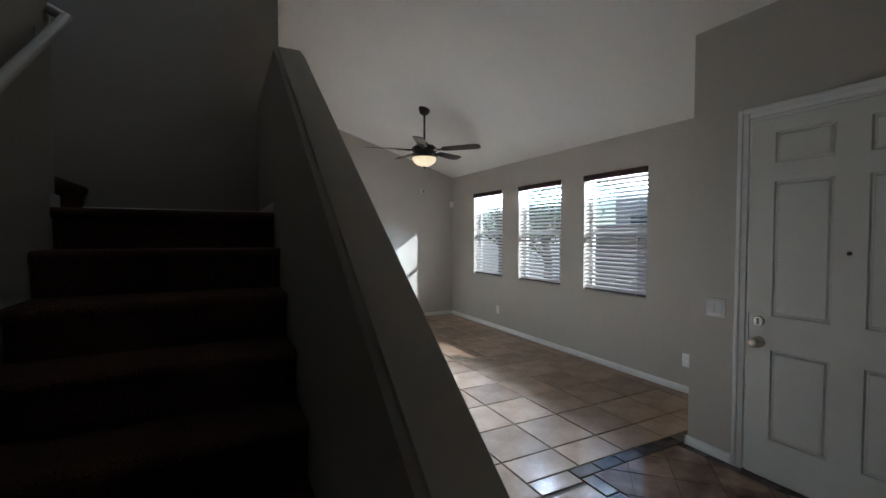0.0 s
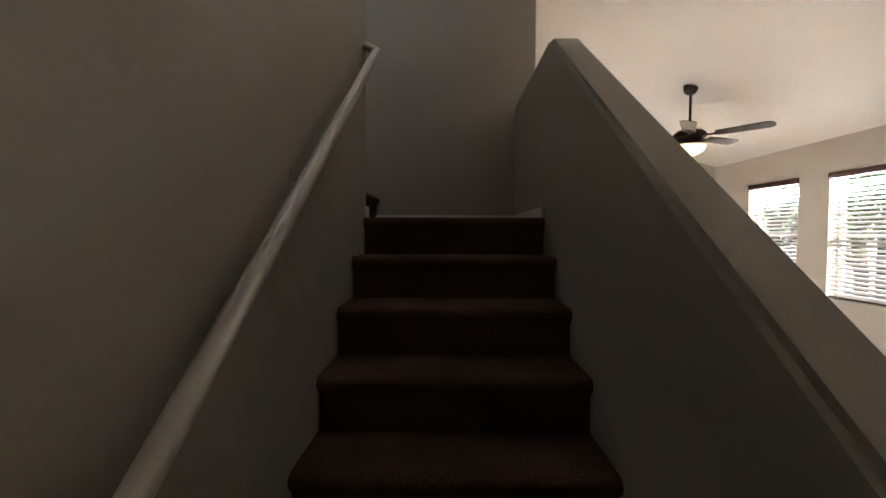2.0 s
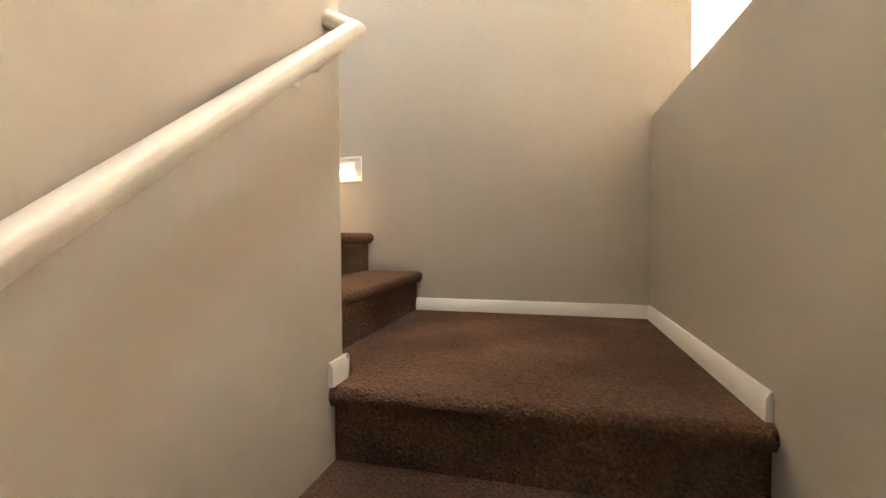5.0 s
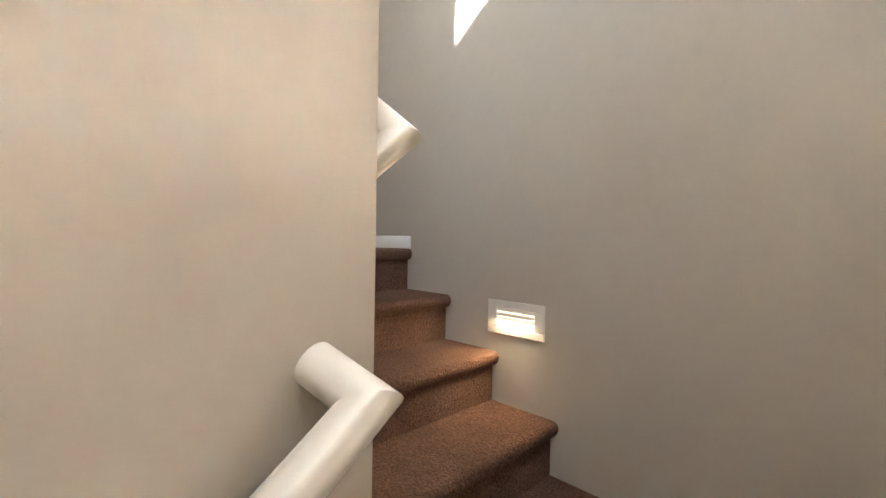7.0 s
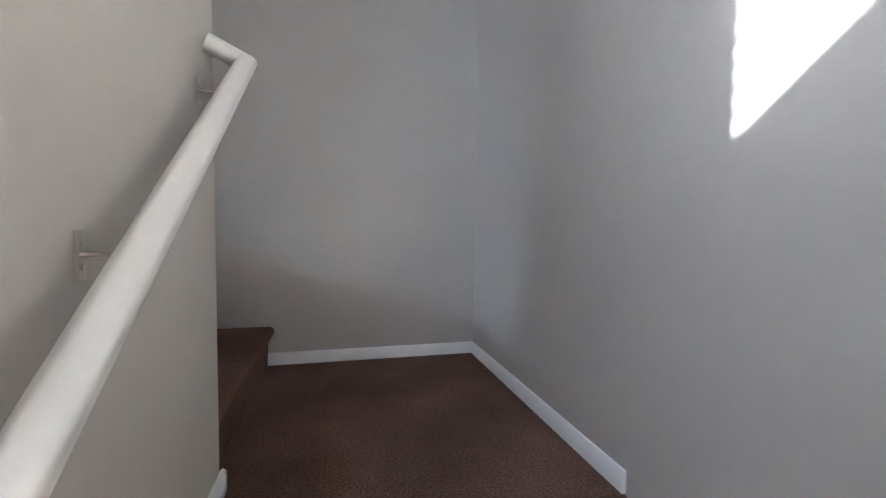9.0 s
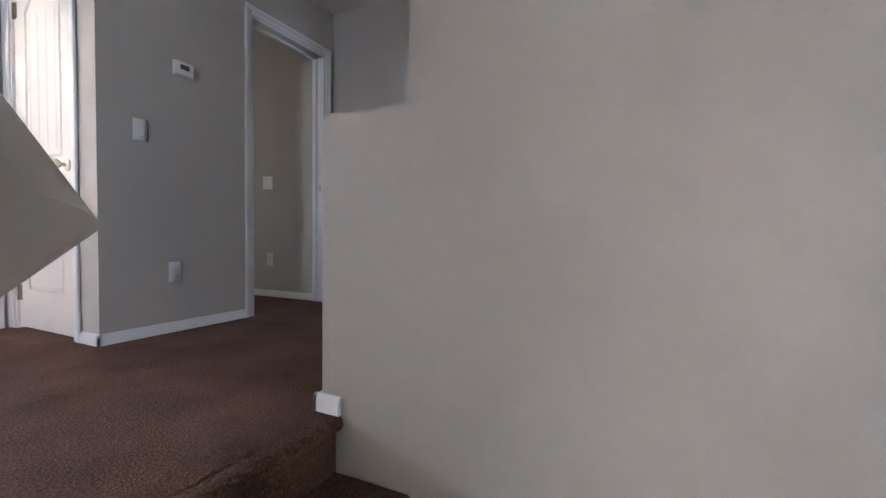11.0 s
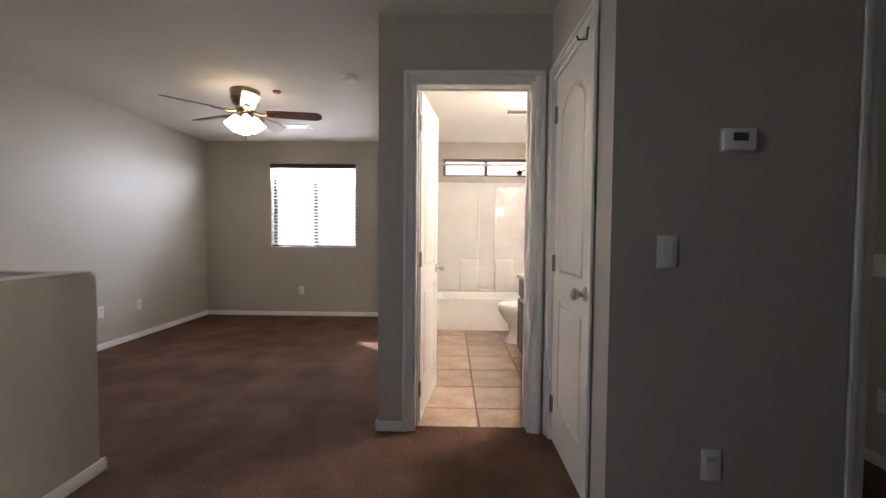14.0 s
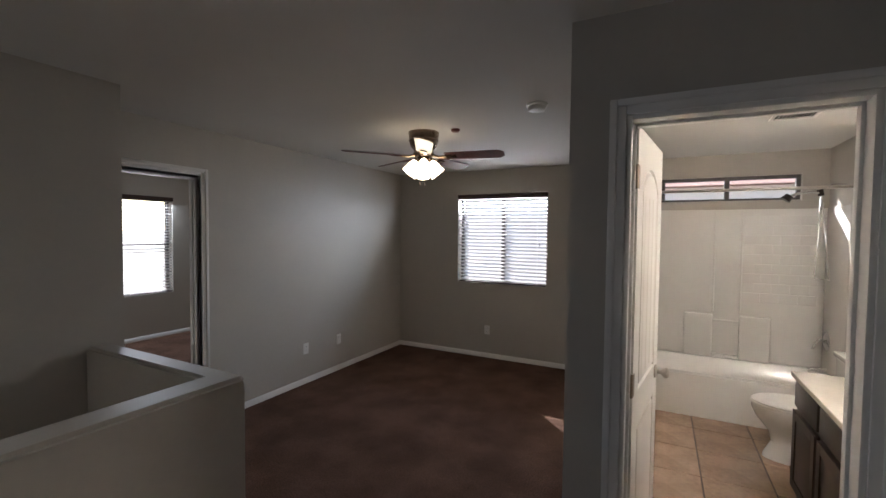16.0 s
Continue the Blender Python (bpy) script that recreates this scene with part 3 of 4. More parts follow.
# ---- handrails ----
def mitred_bm(pts, r, seg=20):
    """A round bar along pts with sharp mitred corners."""
    own = bmesh.new()
    dirs = [(q - p).normalized() for p, q in zip(pts, pts[1:])]
    side = dirs[0].cross(Vector((0.2, 0.3, 0.93))).normalized()
    up = side.cross(dirs[0])
    ring_at = [pts[0] + side * math.cos(k) * r + up * math.sin(k) * r for k in (2 * math.pi * i / seg for i in range(seg))]
    rings = [[own.verts.new(c) for c in ring_at]]
    for i, p in enumerate(pts[1:]):
        d = dirs[i]
        m = (d + dirs[min(i + 1, len(dirs) - 1)]).normalized()
        ring_at = [c + d * ((p - c).dot(m) / d.dot(m)) for c in ring_at]
        rings.append([own.verts.new(c) for c in ring_at])
    for f, g in zip(rings, rings[1:]):
        for i in range(seg):
            own.faces.new((f[i], f[(i + 1) % seg], g[(i + 1) % seg], g[i]))
    own.faces.new(rings[0])
    own.faces.new(rings[-1])
    bmesh.ops.recalc_face_normals(own, faces=own.faces[:])
    return own


def handrail(name, a, b, n, label, out=0.066, brackets=(0.1, 0.5, 0.93)):
    """A round rail on brackets from a to b; n points from the wall to the rail."""
    a, b, n = Vector(a), Vector(b), Vector(n)
    d = (b - a).normalized()
    rail = thing(name, a.x, a.y, a.z, label, "handrail")
    o = Vector(a)
    u = n.cross(d)
    u = u if u.z > 0 else -u
    # the mitred ends slant to the wall, down at the foot and up at the head
    reach = out - 0.004
    ends = [a - (n + u * 1.4) * reach, a, b, b + (u * 0.5 - n) * reach]
    part("rail", mitred_bm([p - o for p in ends], 0.0215), M_RAIL, rail, smooth=40)
    for s in brackets:
        c = a + (b - a) * s - o
        low = Vector((0, 0, 0.040))
        bm = sweep_bm([c - Vector((0, 0, 0.020)), c - low - n * 0.012, c - low - n * (out - 0.004)], 0.0055, 8, 0.6)
        e = c - n * (out - 0.001) - low
        for k in (-1, 1):
            cyl_bm(e + Vector((0, 0, k * 0.014)), e + Vector((0, 0, k * 0.014)) + n * 0.005, 0.004, seg=8, bm=bm)
        lo, hi = e - d * 0.011 - Vector((0, 0, 0.022)), e + d * 0.011 + Vector((0, 0, 0.022))
        q = e + n * 0.003
        box_bm(min(lo.x, hi.x, q.x), max(lo.x, hi.x, q.x), min(lo.y, hi.y, q.y), max(lo.y, hi.y, q.y), lo.z, hi.z, bm=bm)
        part("bracket", bm, M_NICKEL, rail, "thin nickel bracket")
    return rail


handrail("handrail", (0.066, -1.95, 2.33 - 1.97 * SL), (0.066, 0.02, 2.33), (1, 0, 0), "white painted handrail on the stair wall")
handrail("handrail", (-0.072, YC + 0.082, 2.604), (-1.305, YC + 0.082, 3.481), (0, 1, 0), "white painted handrail beside the middle steps", 0.082, (0.58, 0.94))
handrail("handrail", (XK - 0.066, -0.085, 3.7585), (XK - 0.066, -0.78, 3.74 + 0.72 * SL), (-1, 0, 0), "white painted handrail beside the top steps", 0.066, (0.5, 0.9))

# ---- windows and blinds ----
def window(name, label, m, w, h, depth, kind="slider", white=False):
    """A window in an opening; x runs along it, y outwards from the room's wall face, z up."""
    win = thing(name, 0, 0, 0, label, "window", kind="structure")
    win.matrix_world = m
    fm = M_WFRAME_W if white else M_WFRAME
    y0, y1, f = depth - 0.055, depth - 0.01, 0.035
    bm = bmesh.new()
    for a in ((0, w, 0, f), (0, w, h - f, h)):
        box_bm(a[0], a[1], y0, y1, a[2], a[3], 0.003, 1, bm)
    for a in ((0, f), (w - f, w)):
        box_bm(a[0], a[1], y0, y1, f, h - f, 0.003, 1, bm)
    part("window_frame", bm, fm, win)
    if kind == "slider":
        part("mullion", box_bm(w / 2 - 0.022, w / 2 + 0.022, y0 - 0.004, y1, f, h - f, 0.003, 1), fm, win)
        cells = ((f, w / 2 - 0.022, f, h - f), (w / 2 + 0.022, w - f, f, h - f))
    else:
        part("meeting_rail", box_bm(f, w - f, y0 - 0.004, y1, h * 0.5 - 0.02, h * 0.5 + 0.02, 0.003, 1), fm, win)
        cells = ((f, w - f, f, h * 0.5 - 0.02), (f, w - f, h * 0.5 + 0.02, h - f))
    for a, b, c, d in cells:
        g = part("pane", box_bm(a, b, depth - 0.034, depth - 0.030, c, d), M_GLASS, win)
        g.visible_shadow = False
    part("window_sill", box_bm(0.001, w - 0.001, 0.002, y0, 0.0005, 0.012, 0.003), M_WALL, win)
    return win


SLAT = {}


def blind(m, w, h, tilt=20, label="white slatted blind under a dark brown valance, open"):
    b = thing("window_blind", 0, 0, 0, label, "blind")
    b.matrix_world = m
    part("valance", box_bm(-0.004, w + 0.004, -0.018, 0.045, h - 0.062, h - 0.002, 0.006, 2), M_VALANCE, b, "dark brown wooden valance")
    part("bottom_rail", box_bm(0.006, w - 0.006, 0.012, 0.062, 0.016, 0.032, 0.004, 2), M_VALANCE, b, "dark brown bottom rail")
    key = round(w, 3)
    if key not in SLAT:
        bm = bmesh.new()
        prof = [(-0.025, -0.0013), (0, 0.0012), (0.025, -0.0013), (0.025, 0.0013), (0, 0.0038), (-0.025, 0.0013)]
        prism_bm(prof, "x", 0.006, w - 0.006, bm=bm)
        SLAT[key] = mesh_of("slat", bm, M_SLAT)
    n = int((h - 0.11) / 0.043)
    for i in range(n):
        s = new("slat", SLAT[key])
        s.parent = b
        s.matrix_basis = pose(0, 0.037, 0.055 + i * (h - 0.125) / (n - 1), tilt + random.uniform(-1.2, 1.2), 0, 0)
    for x in (0.12, w - 0.12):
        part("ladder_cord", box_bm(x - 0.002, x + 0.002, 0.010, 0.0115, 0.02, h - 0.06), M_PLASTIC, b)
    part("pull_cord", cyl_bm((w - 0.09, 0.004, h - 0.06), (w - 0.09, 0.004, h * 0.45), 0.0015, seg=6), M_PLASTIC, b)
    part("tassel", lathe_bm([(0.002, 0.02), (0.006, 0.0), (0.005, -0.016), (0, -0.018)], 10, pose(w - 0.09, 0.004, h * 0.45)), M_VALANCE, b)
    return b


for i, (a, b) in enumerate(LW):
    m = pose(XW, b, 0.769, 0, 0, -90)
    window("window_living", "living room sash window with dark frame", m, b - a, 2.048 - 0.769, 0.16, "hung", True)
    blind(m, b - a, 2.048 - 0.769, 30)
    fill_lamp((XW + 0.075, (a + b) / 2, 1.955), (XW - 2.0, (a + b) / 2, 0.25), b - a - 0.06, 0.12, LIVING_POWER, spread=84)
m = pose(LX1, YS, LZ0, 0, 0, 180)
window("window_loft", "sliding loft window with dark frame", m, LX1 - LX0, LZ1 - LZ0, 0.16)
blind(m, LX1 - LX0, LZ1 - LZ0)
fill_lamp(((LX0 + LX1) / 2, YS - 0.075, LZ1 - 0.09), ((LX0 + LX1) / 2, YS + 2, U), LX1 - LX0 - 0.06, 0.14, LOFT_POWER)
m = pose(BWX1, YS, BWZ0, 0, 0, 180)
window("window_bath", "low wide bathroom sliding window with dark frame", m, BWX1 - BWX0, BWZ1 - BWZ0, 0.10)
m = pose(4.87, -4.45, 3.83, 0, 0, -90)
window("window_bedroom", "bedroom sash window with dark frame", m, 0.985, 1.46, 0.16, "hung")
blind(m, 0.985, 1.46)
fill_lamp((4.84, -4.94, 5.22), (3.0, -4.94, 3.6), 0.9, 0.05, 7.5)
# unseen window and lamp, added to light the west bedroom
m = pose(-8.05, -5.2, U + 0.9, 0, 0, 90)
window("window_west_added", "unseen sliding window with dark frame, added to light the bedroom", m, 1.3, 1.15, 0.15)
fill_lamp((-8.0, -4.55, U + 1.5), (-5.0, -4.0, U + 0.8), 1.2, 1.0, 2.2)
m = pose(W + 0.0, 0.05, 4.56, 0, 0, -90)
window("window_stair", "upper stairwell window with dark frame", m, 1.03, 0.89, HW)
blind(m, 1.03, 0.89, 46)
fill_lamp((W - 0.03, -0.465, 4.98), (-2.0, 0.0, 4.4), 0.85, 0.75, STAIR_POWER, spread=150)

# ---- floor tiles ----
TILE = {}


def tile(parent, x0, x1, y0, y1, z, material, t=0.008):
    key = (round(x1 - x0, 3), round(y1 - y0, 3), material.name)
    if key not in TILE:
        w, d = (x1 - x0) / 2, (y1 - y0) / 2
        bm = bmesh.new()
        e = 0.004
        lo = [bm.verts.new(v) for v in ((-w, -d, -t), (w, -d, -t), (w, d, -t), (-w, d, -t))]
        mi = [bm.verts.new(v) for v in ((-w, -d, -0.003), (w, -d, -0.003), (w, d, -0.003), (-w, d, -0.003))]
        hi = [bm.verts.new(v) for v in ((-w + e, -d + e, 0), (w - e, -d + e, 0), (w - e, d - e, 0), (-w + e, d - e, 0))]
        for a, b in ((lo, mi), (mi, hi)):
            for i in range(4):
                bm.faces.new((a[i], a[(i + 1) % 4], b[(i + 1) % 4], b[i]))
        bm.faces.new(hi)
        TILE[key] = mesh_of("tile", bm, material)
    ob = new("tile", TILE[key])
    ob.parent = parent
    ob.location = ((x0 + x1) / 2, (y0 + y1) / 2, z + random.uniform(-0.0008, 0.0004))
    return ob


G = 0.0045
MXA, MYA = 2.452, -0.592


def field(parent, x0, x1, y0, y1, ox, oy, p, z, skip=None):
    i0, i1 = math.floor((x0 - ox) / p), math.ceil((x1 - ox) / p)
    j0, j1 = math.floor((y0 - oy) / p), math.ceil((y1 - oy) / p)
    for i in range(i0, i1):
        for j in range(j0, j1):
            a, b = max(x0, ox + i * p + G), min(x1, ox + (i + 1) * p - G)
            c, d = max(y0, oy + j * p + G), min(y1, oy + (j + 1) * p - G)
            if b - a < 0.03 or d - c < 0.03:
                continue
            if skip and a < skip[1] and b > skip[0] and c < skip[3] and d > skip[2]:
                # cut to the piece beside the inlay
                if c < skip[3] < d and d - skip[3] > 0.03:
                    tile(parent, a, b, skip[3] + G, d, z, M_TILE)
                    d = skip[3]
                if a < skip[0] < b and skip[0] - a > 0.03:
                    tile(parent, a, skip[0] - G, c, d - (G if d == skip[3] else 0), z, M_TILE)
                continue
            tile(parent, a, b, c, d, z, M_TILE)


floor_main = bpy.data.objects["floor_grout"]
field(floor_main, W + HW, XW, YE, YF, 2.545, -0.352, 0.395, 0.0, (MXA, XE + 0.2, -2.4, MYA))
field(floor_main, 0.0, XE, YSOUTH, YE, 2.545, -0.352, 0.395, 0.0, (MXA, XE + 0.2, -2.4, MYA))
# stone inlay before the front door: a slate border round a field laid on the diagonal
bw = 0.10
for k in range(5):
    a = MXA + k * (XE - MXA) / 5
    tile(floor_main, a + 0.003, a + (XE - MXA) / 5 - 0.003, MYA - bw + 0.003, MYA - 0.003, 0.001, M_SLATE)
for k in range(9):
    c = MYA - bw - k * 0.19
    tile(floor_main, MXA + 0.003, MXA + bw - 0.003, c - 0.187, c - 0.003, 0.001, M_SLATE)
for k in range(9):
    c = MYA - bw - k * 0.19
    tile(floor_main, XE - 0.07, XE - 0.003, c - 0.187, c - 0.003, 0.001, M_SLATE)
DIAG = {}
for i in range(-6, 8):
    for j in range(-6, 8):
        q = 0.235
        cx = MXA + 0.47 + (i - j) * q * 0.7071
        cy = MYA - 0.85 + (i + j) * q * 0.7071
        poly = [(cx + math.cos(a) * q * 0.69, cy + math.sin(a) * q * 0.69) for a in (0, math.pi / 2, math.pi, 1.5 * math.pi)]
        lim = (MXA + bw + 0.004, XE - 0.074, MYA - bw - 1.7, MYA - bw - 0.004)
        for ax, val, sgn in ((0, lim[0], 1), (0, lim[1], -1), (1, lim[2], 1), (1, lim[3], -1)):
            res = []
            for n in range(len(poly)):
                p, r = poly[n], poly[(n + 1) % len(poly)]
                pi, ri = (p[ax] - val) * sgn >= 0, (r[ax] - val) * sgn >= 0
                if pi:
                    res.append(p)
                if pi != ri:
                    s = (val - p[ax]) / (r[ax] - p[ax])
                    res.append((p[0] + (r[0] - p[0]) * s, p[1] + (r[1] - p[1]) * s))
            poly = res
            if len(poly) < 3:
                break
        if len(poly) >= 3:
            ob = new("tile", mesh_of("tile", prism_bm(poly, "z", -0.007, 0.001), M_MARBLE))
            ob.parent = floor_main
floor_b = bpy.data.objects["floor_bath"]
field(floor_b, BX1, XB0 - 0.12, -5.86, YBD - 0.06, -2.10, -4.375, 0.405, U + 0.003)

# ---- wall plates and small fixtures ----
def plate(name, label, category, axis, c, side, a, z, w=0.072, h=0.116, kind="outlet"):
    """A plate on the face at c; a is its middle along the wall."""
    rz = {("x", 1): 90, ("x", -1): -90, ("y", 1): 180, ("y", -1): 0}[(axis, side)]
    t = thing(name, *((c, a) if axis == "x" else (a, c)), z, label, category, rz=rz)
    part("plate", box_bm(-w / 2, w / 2, -0.006, 0.0, -h / 2, h / 2, 0.003, 2), M_PLASTIC, t)
    if kind == "outlet":
        for s in (-0.021, 0.021):
            part("socket", box_bm(-0.017, 0.017, -0.0085, -0.005, s - 0.014, s + 0.014, 0.003, 2), M_PLASTIC, t)
            # near-black bars stand in for the shade inside the slots
            for x in (-0.006, 0.006):
                part("slot", box_bm(x - 0.001, x + 0.001, -0.0095, -0.008, s - 0.004, s + 0.006), M_DARK, t)
    elif kind == "rocker":
        n = max(1, round((w - 0.03) / 0.045))
        for i in range(n):
            x = (i - (n - 1) / 2) * 0.046
            bm = prism_bm([(-0.005, -0.034), (-0.011, -0.034), (-0.007, 0.034), (-0.005, 0.034)], "x", x - 0.017, x + 0.017)
            part("rocker", bm, M_PLASTIC, t)
    elif kind == "thermostat":
        part("case", box_bm(-w / 2 + 0.004, w / 2 - 0.004, -0.024, -0.005, -h / 2 + 0.004, h / 2 - 0.004, 0.005, 2), M_PLASTIC, t)
        part("display", box_bm(-0.026, 0.026, -0.0255, -0.023, -0.006, 0.022), M_SCREEN, t, "dark grey display")
        for x in (-0.018, 0.0, 0.018):
            part("button", box_bm(x - 0.006, x + 0.006, -0.026, -0.023, -0.028, -0.020, 0.001), M_PLASTIC, t)
    return t


plate("thermostat", "white thermostat with a small dark display", "thermostat", "y", YT, 1, -2.92, 4.692, 0.118, 0.085, "thermostat")
plate("light_switch", "white rocker light switch on the hall wall", "switch", "y", YT, 1, -2.687, 4.297, kind="rocker")
plate("outlet", "white wall outlet above the baseboard", "outlet", "y", YT, 1, -2.867, 3.527)
plate("light_switch", "white double rocker switch inside the bedroom", "switch", "x", MX0 - 0.002, 1, -2.95, 4.21, 0.116, 0.116, "rocker")
plate("outlet", "white wall outlet inside the bedroom", "outlet", "x", MX0 - 0.002, 1, -2.92, 3.52)
plate("light_switch", "white double rocker switch beside the front door", "switch", "x", XE, -1, -0.885, 0.935, 0.116, 0.116, "rocker")
plate("outlet", "white wall outlet below the windows", "outlet", "x", XW, -1, 2.742, 0.285)
plate("outlet", "white wall outlet beside the entry corner", "outlet", "x", XW, -1, -0.135, 0.285)
plate("outlet", "white wall outlet in the loft", "outlet", "x", XR, -1, -4.824, 3.552)
plate("outlet", "white wall outlet in the loft", "outlet", "x", XR, -1, -5.337, 3.543)
plate("outlet", "white wall outlet below the loft window", "outlet", "y", YS, 1, 0.158, 3.541)

# motion detector in the living room corner
md = thing("alarm_sensor", XW - 0.03, YF - 0.03, 1.92, "small white alarm sensor in the wall corner", "sensor", rz=-45)
part("case", box_bm(-0.03, 0.03, -0.045, 0.0, -0.05, 0.05, 0.008, 2), M_PLASTIC, md)
part("lens", box_bm(-0.02, 0.02, -0.048, -0.044, -0.035, -0.005, 0.003, 2), M_TRIM, md)
wp = thing("speaker_bracket", 3.678, YF, 2.118, "small dark bracket on a white wall plate", "bracket")
part("plate", box_bm(-0.03, 0.03, -0.008, 0, -0.045, 0.045, 0.002), M_PLASTIC, wp)
part("arm", sweep_bm([(0, -0.006, 0.02), (0, -0.05, 0.02), (0.0, -0.07, -0.015)], 0.008, 8), M_DARK, wp)

# step light
sl = thing("step_light", -0.537, YB, 2.192, "white louvred recessed step light, glowing warm", "lamp")
bm = bmesh.new()
for a in ((-0.123, 0.123, 0.036, 0.062), (-0.123, 0.123, -0.062, -0.036), (-0.123, -0.083, -0.036, 0.036), (0.083, 0.123, -0.036, 0.036)):
    box_bm(a[0], a[1], -0.008, 0.0, a[2], a[3], 0.002, 1, bm)
part("faceplate", bm, M_RAIL, sl)
part("diffuser", box_bm(-0.083, 0.083, -0.0025, -0.0005, -0.036, 0.036), M_STEPGLOW, sl, "warm glowing diffuser")
for i in range(4):
    z = -0.027 + i * 0.018
    part("louvre", prism_bm([(-0.002, z + 0.006), (-0.008, z - 0.003), (-0.008, z - 0.0005), (-0.002, z + 0.0085)], "x", -0.083, 0.083), M_RAIL, sl)
sp = new("step_lamp", bpy.data.lights.new("step_lamp", "AREA"))
sp.data.shape, sp.data.size, sp.data.size_y, sp.data.energy, sp.data.color = "RECTANGLE", 0.15, 0.06, 0.14, (1.0, 0.72, 0.38)
sp.matrix_world = look((-0.537, YB - 0.014, 2.192), (-0.537, YB - 0.5, 1.75))

# ---- ceiling fans ----
def blade_bm(r0, r1, w0, w1, pitch, point):
    n = 8
    own = bmesh.new()
    pts = []
    for i in range(n + 1):
        s = i / n
        pts.append((r0 + (r1 - r0 - 0.05) * s, (w0 + (w1 - w0) * s ** 0.7) / 2))
    edge = pts + ([(r1 - 0.035, w1 * 0.46), (r1, w1 * 0.20)] if point else [(r1 - 0.015, w1 * 0.36), (r1, w1 * 0.16)])
    outline = edge + [(x, -y) for x, y in reversed(edge)]
    a = [own.verts.new((x, y, 0.003)) for x, y in outline]
    b = [own.verts.new((x, y, -0.003)) for x, y in outline]
    own.faces.new(a)
    own.faces.new(list(reversed(b)))
    for i in range(len(a)):
        own.faces.new((a[i], b[i], b[(i + 1) % len(a)], a[(i + 1) % len(a)]))
    own.transform(pose(0, 0, 0, pitch))
    bmesh.ops.recalc_face_normals(own, faces=own.faces[:])
    return own


def fan_arms(f, z, r_in, r_out, base_angle, blade_mat, arm_mat, w0, w1, point=False):
    for k in range(5):
        a = base_angle + 72 * k
        b = part("blade", blade_bm(r_in + 0.10, r_out, w0, w1, -12, point), blade_mat, f)
        b.matrix_basis = pose(0, 0, z, 0, 0, a)
        bm = sweep_bm([(r_in - 0.02, 0, 0.012), (r_in + 0.04, 0, -0.006), (r_in + 0.10, 0, -0.006)], 0.009, 8)
        box_bm(r_in + 0.08, r_in + 0.19, -0.028, 0.028, -0.010, -0.005, 0.002, 1, bm)
        bm.transform(pose(0, 0, 0, -12))
        part("blade_iron", bm, arm_mat, b)


fx, fy, fz = 2.776, 2.112, vault(2.776)
f = thing("ceiling_fan", fx, fy, 0, "dark bronze ceiling fan with lit amber glass bowl", "ceiling fan")
part("canopy", lathe_bm([(0, fz + 0.03), (0.066, fz + 0.03), (0.066, fz - 0.015), (0.055, fz - 0.05), (0.028, fz - 0.072), (0, fz - 0.072)]), M_BRONZE, f)
part("downrod", cyl_bm((0, 0, 2.45), (0, 0, fz - 0.06), 0.0125), M_BRONZE, f)
part("motor", lathe_bm([(0, 2.475), (0.03, 2.47), (0.045, 2.44), (0.12, 2.425), (0.145, 2.40), (0.145, 2.365), (0.11, 2.335), (0.06, 2.325), (0.055, 2.30), (0, 2.30)]), M_BRONZE, f)
part("light_rim", lathe_bm([(0, 2.315), (0.075, 2.313), (0.15, 2.300), (0.152, 2.288), (0.14, 2.286), (0, 2.29)]), M_BRONZE, f)
part("glass_bowl", lathe_bm([(0.142, 2.288), (0.140, 2.265), (0.122, 2.232), (0.085, 2.205), (0.04, 2.19), (0, 2.187)]), M_BOWL, f, "amber glass bowl, lit")
part("finial", lathe_bm([(0, 2.19), (0.014, 2.186), (0.010, 2.172), (0.006, 2.160), (0, 2.158)]), M_BRONZE, f)
part("pull_chain", cyl_bm((0.06, -0.03, 2.30), (0.06, -0.03, 2.02), 0.0012, seg=6), M_BRONZE, f)
fan_arms(f, 2.375, 0.13, 0.68, -48, M_BLADE, M_BRONZE, 0.105, 0.135)

f = thing("ceiling_fan", -0.076, -4.559, C, "brushed nickel flush ceiling fan with cherry blades, lit", "ceiling fan")
part("housing", lathe_bm([(0, 0), (0.125, 0), (0.125, -0.012), (0.118, -0.05), (0.122, -0.056), (0.105, -0.10), (0.075, -0.125), (0, -0.125)]), M_FANMETAL, f)
part("motor", lathe_bm([(0, -0.12), (0.08, -0.125), (0.085, -0.15), (0.07, -0.17), (0, -0.17)]), M_FANMETAL, f)
part("light_kit", lathe_bm([(0, -0.165), (0.045, -0.17), (0.05, -0.205), (0.03, -0.235), (0.012, -0.25), (0, -0.252)]), M_FANMETAL, f)
for k in range(4):
    a = radians(31 + 90 * k)
    d = Vector((math.cos(a), math.sin(a), 0))
    ax = (d * 0.55 + Vector((0, 0, -0.83))).normalized()
    m = Matrix.Translation(d * 0.062 + Vector((0, 0, -0.198))) @ ax.to_track_quat("Z", "Y").to_matrix().to_4x4()
    part("lamp_arm", cyl_bm(Vector((0, 0, -0.19)), d * 0.065 + Vector((0, 0, -0.2)), 0.012, seg=10), M_FANMETAL, f)
    bm = lathe_bm([(0.022, 0.0), (0.03, 0.012), (0.042, 0.04), (0.050, 0.075), (0.062, 0.105), (0.058, 0.105), (0.046, 0.075), (0.038, 0.04), (0.0, 0.02)], 20, m)
    part("shade", bm, M_SHADE, f, "frosted glass shade, lit")
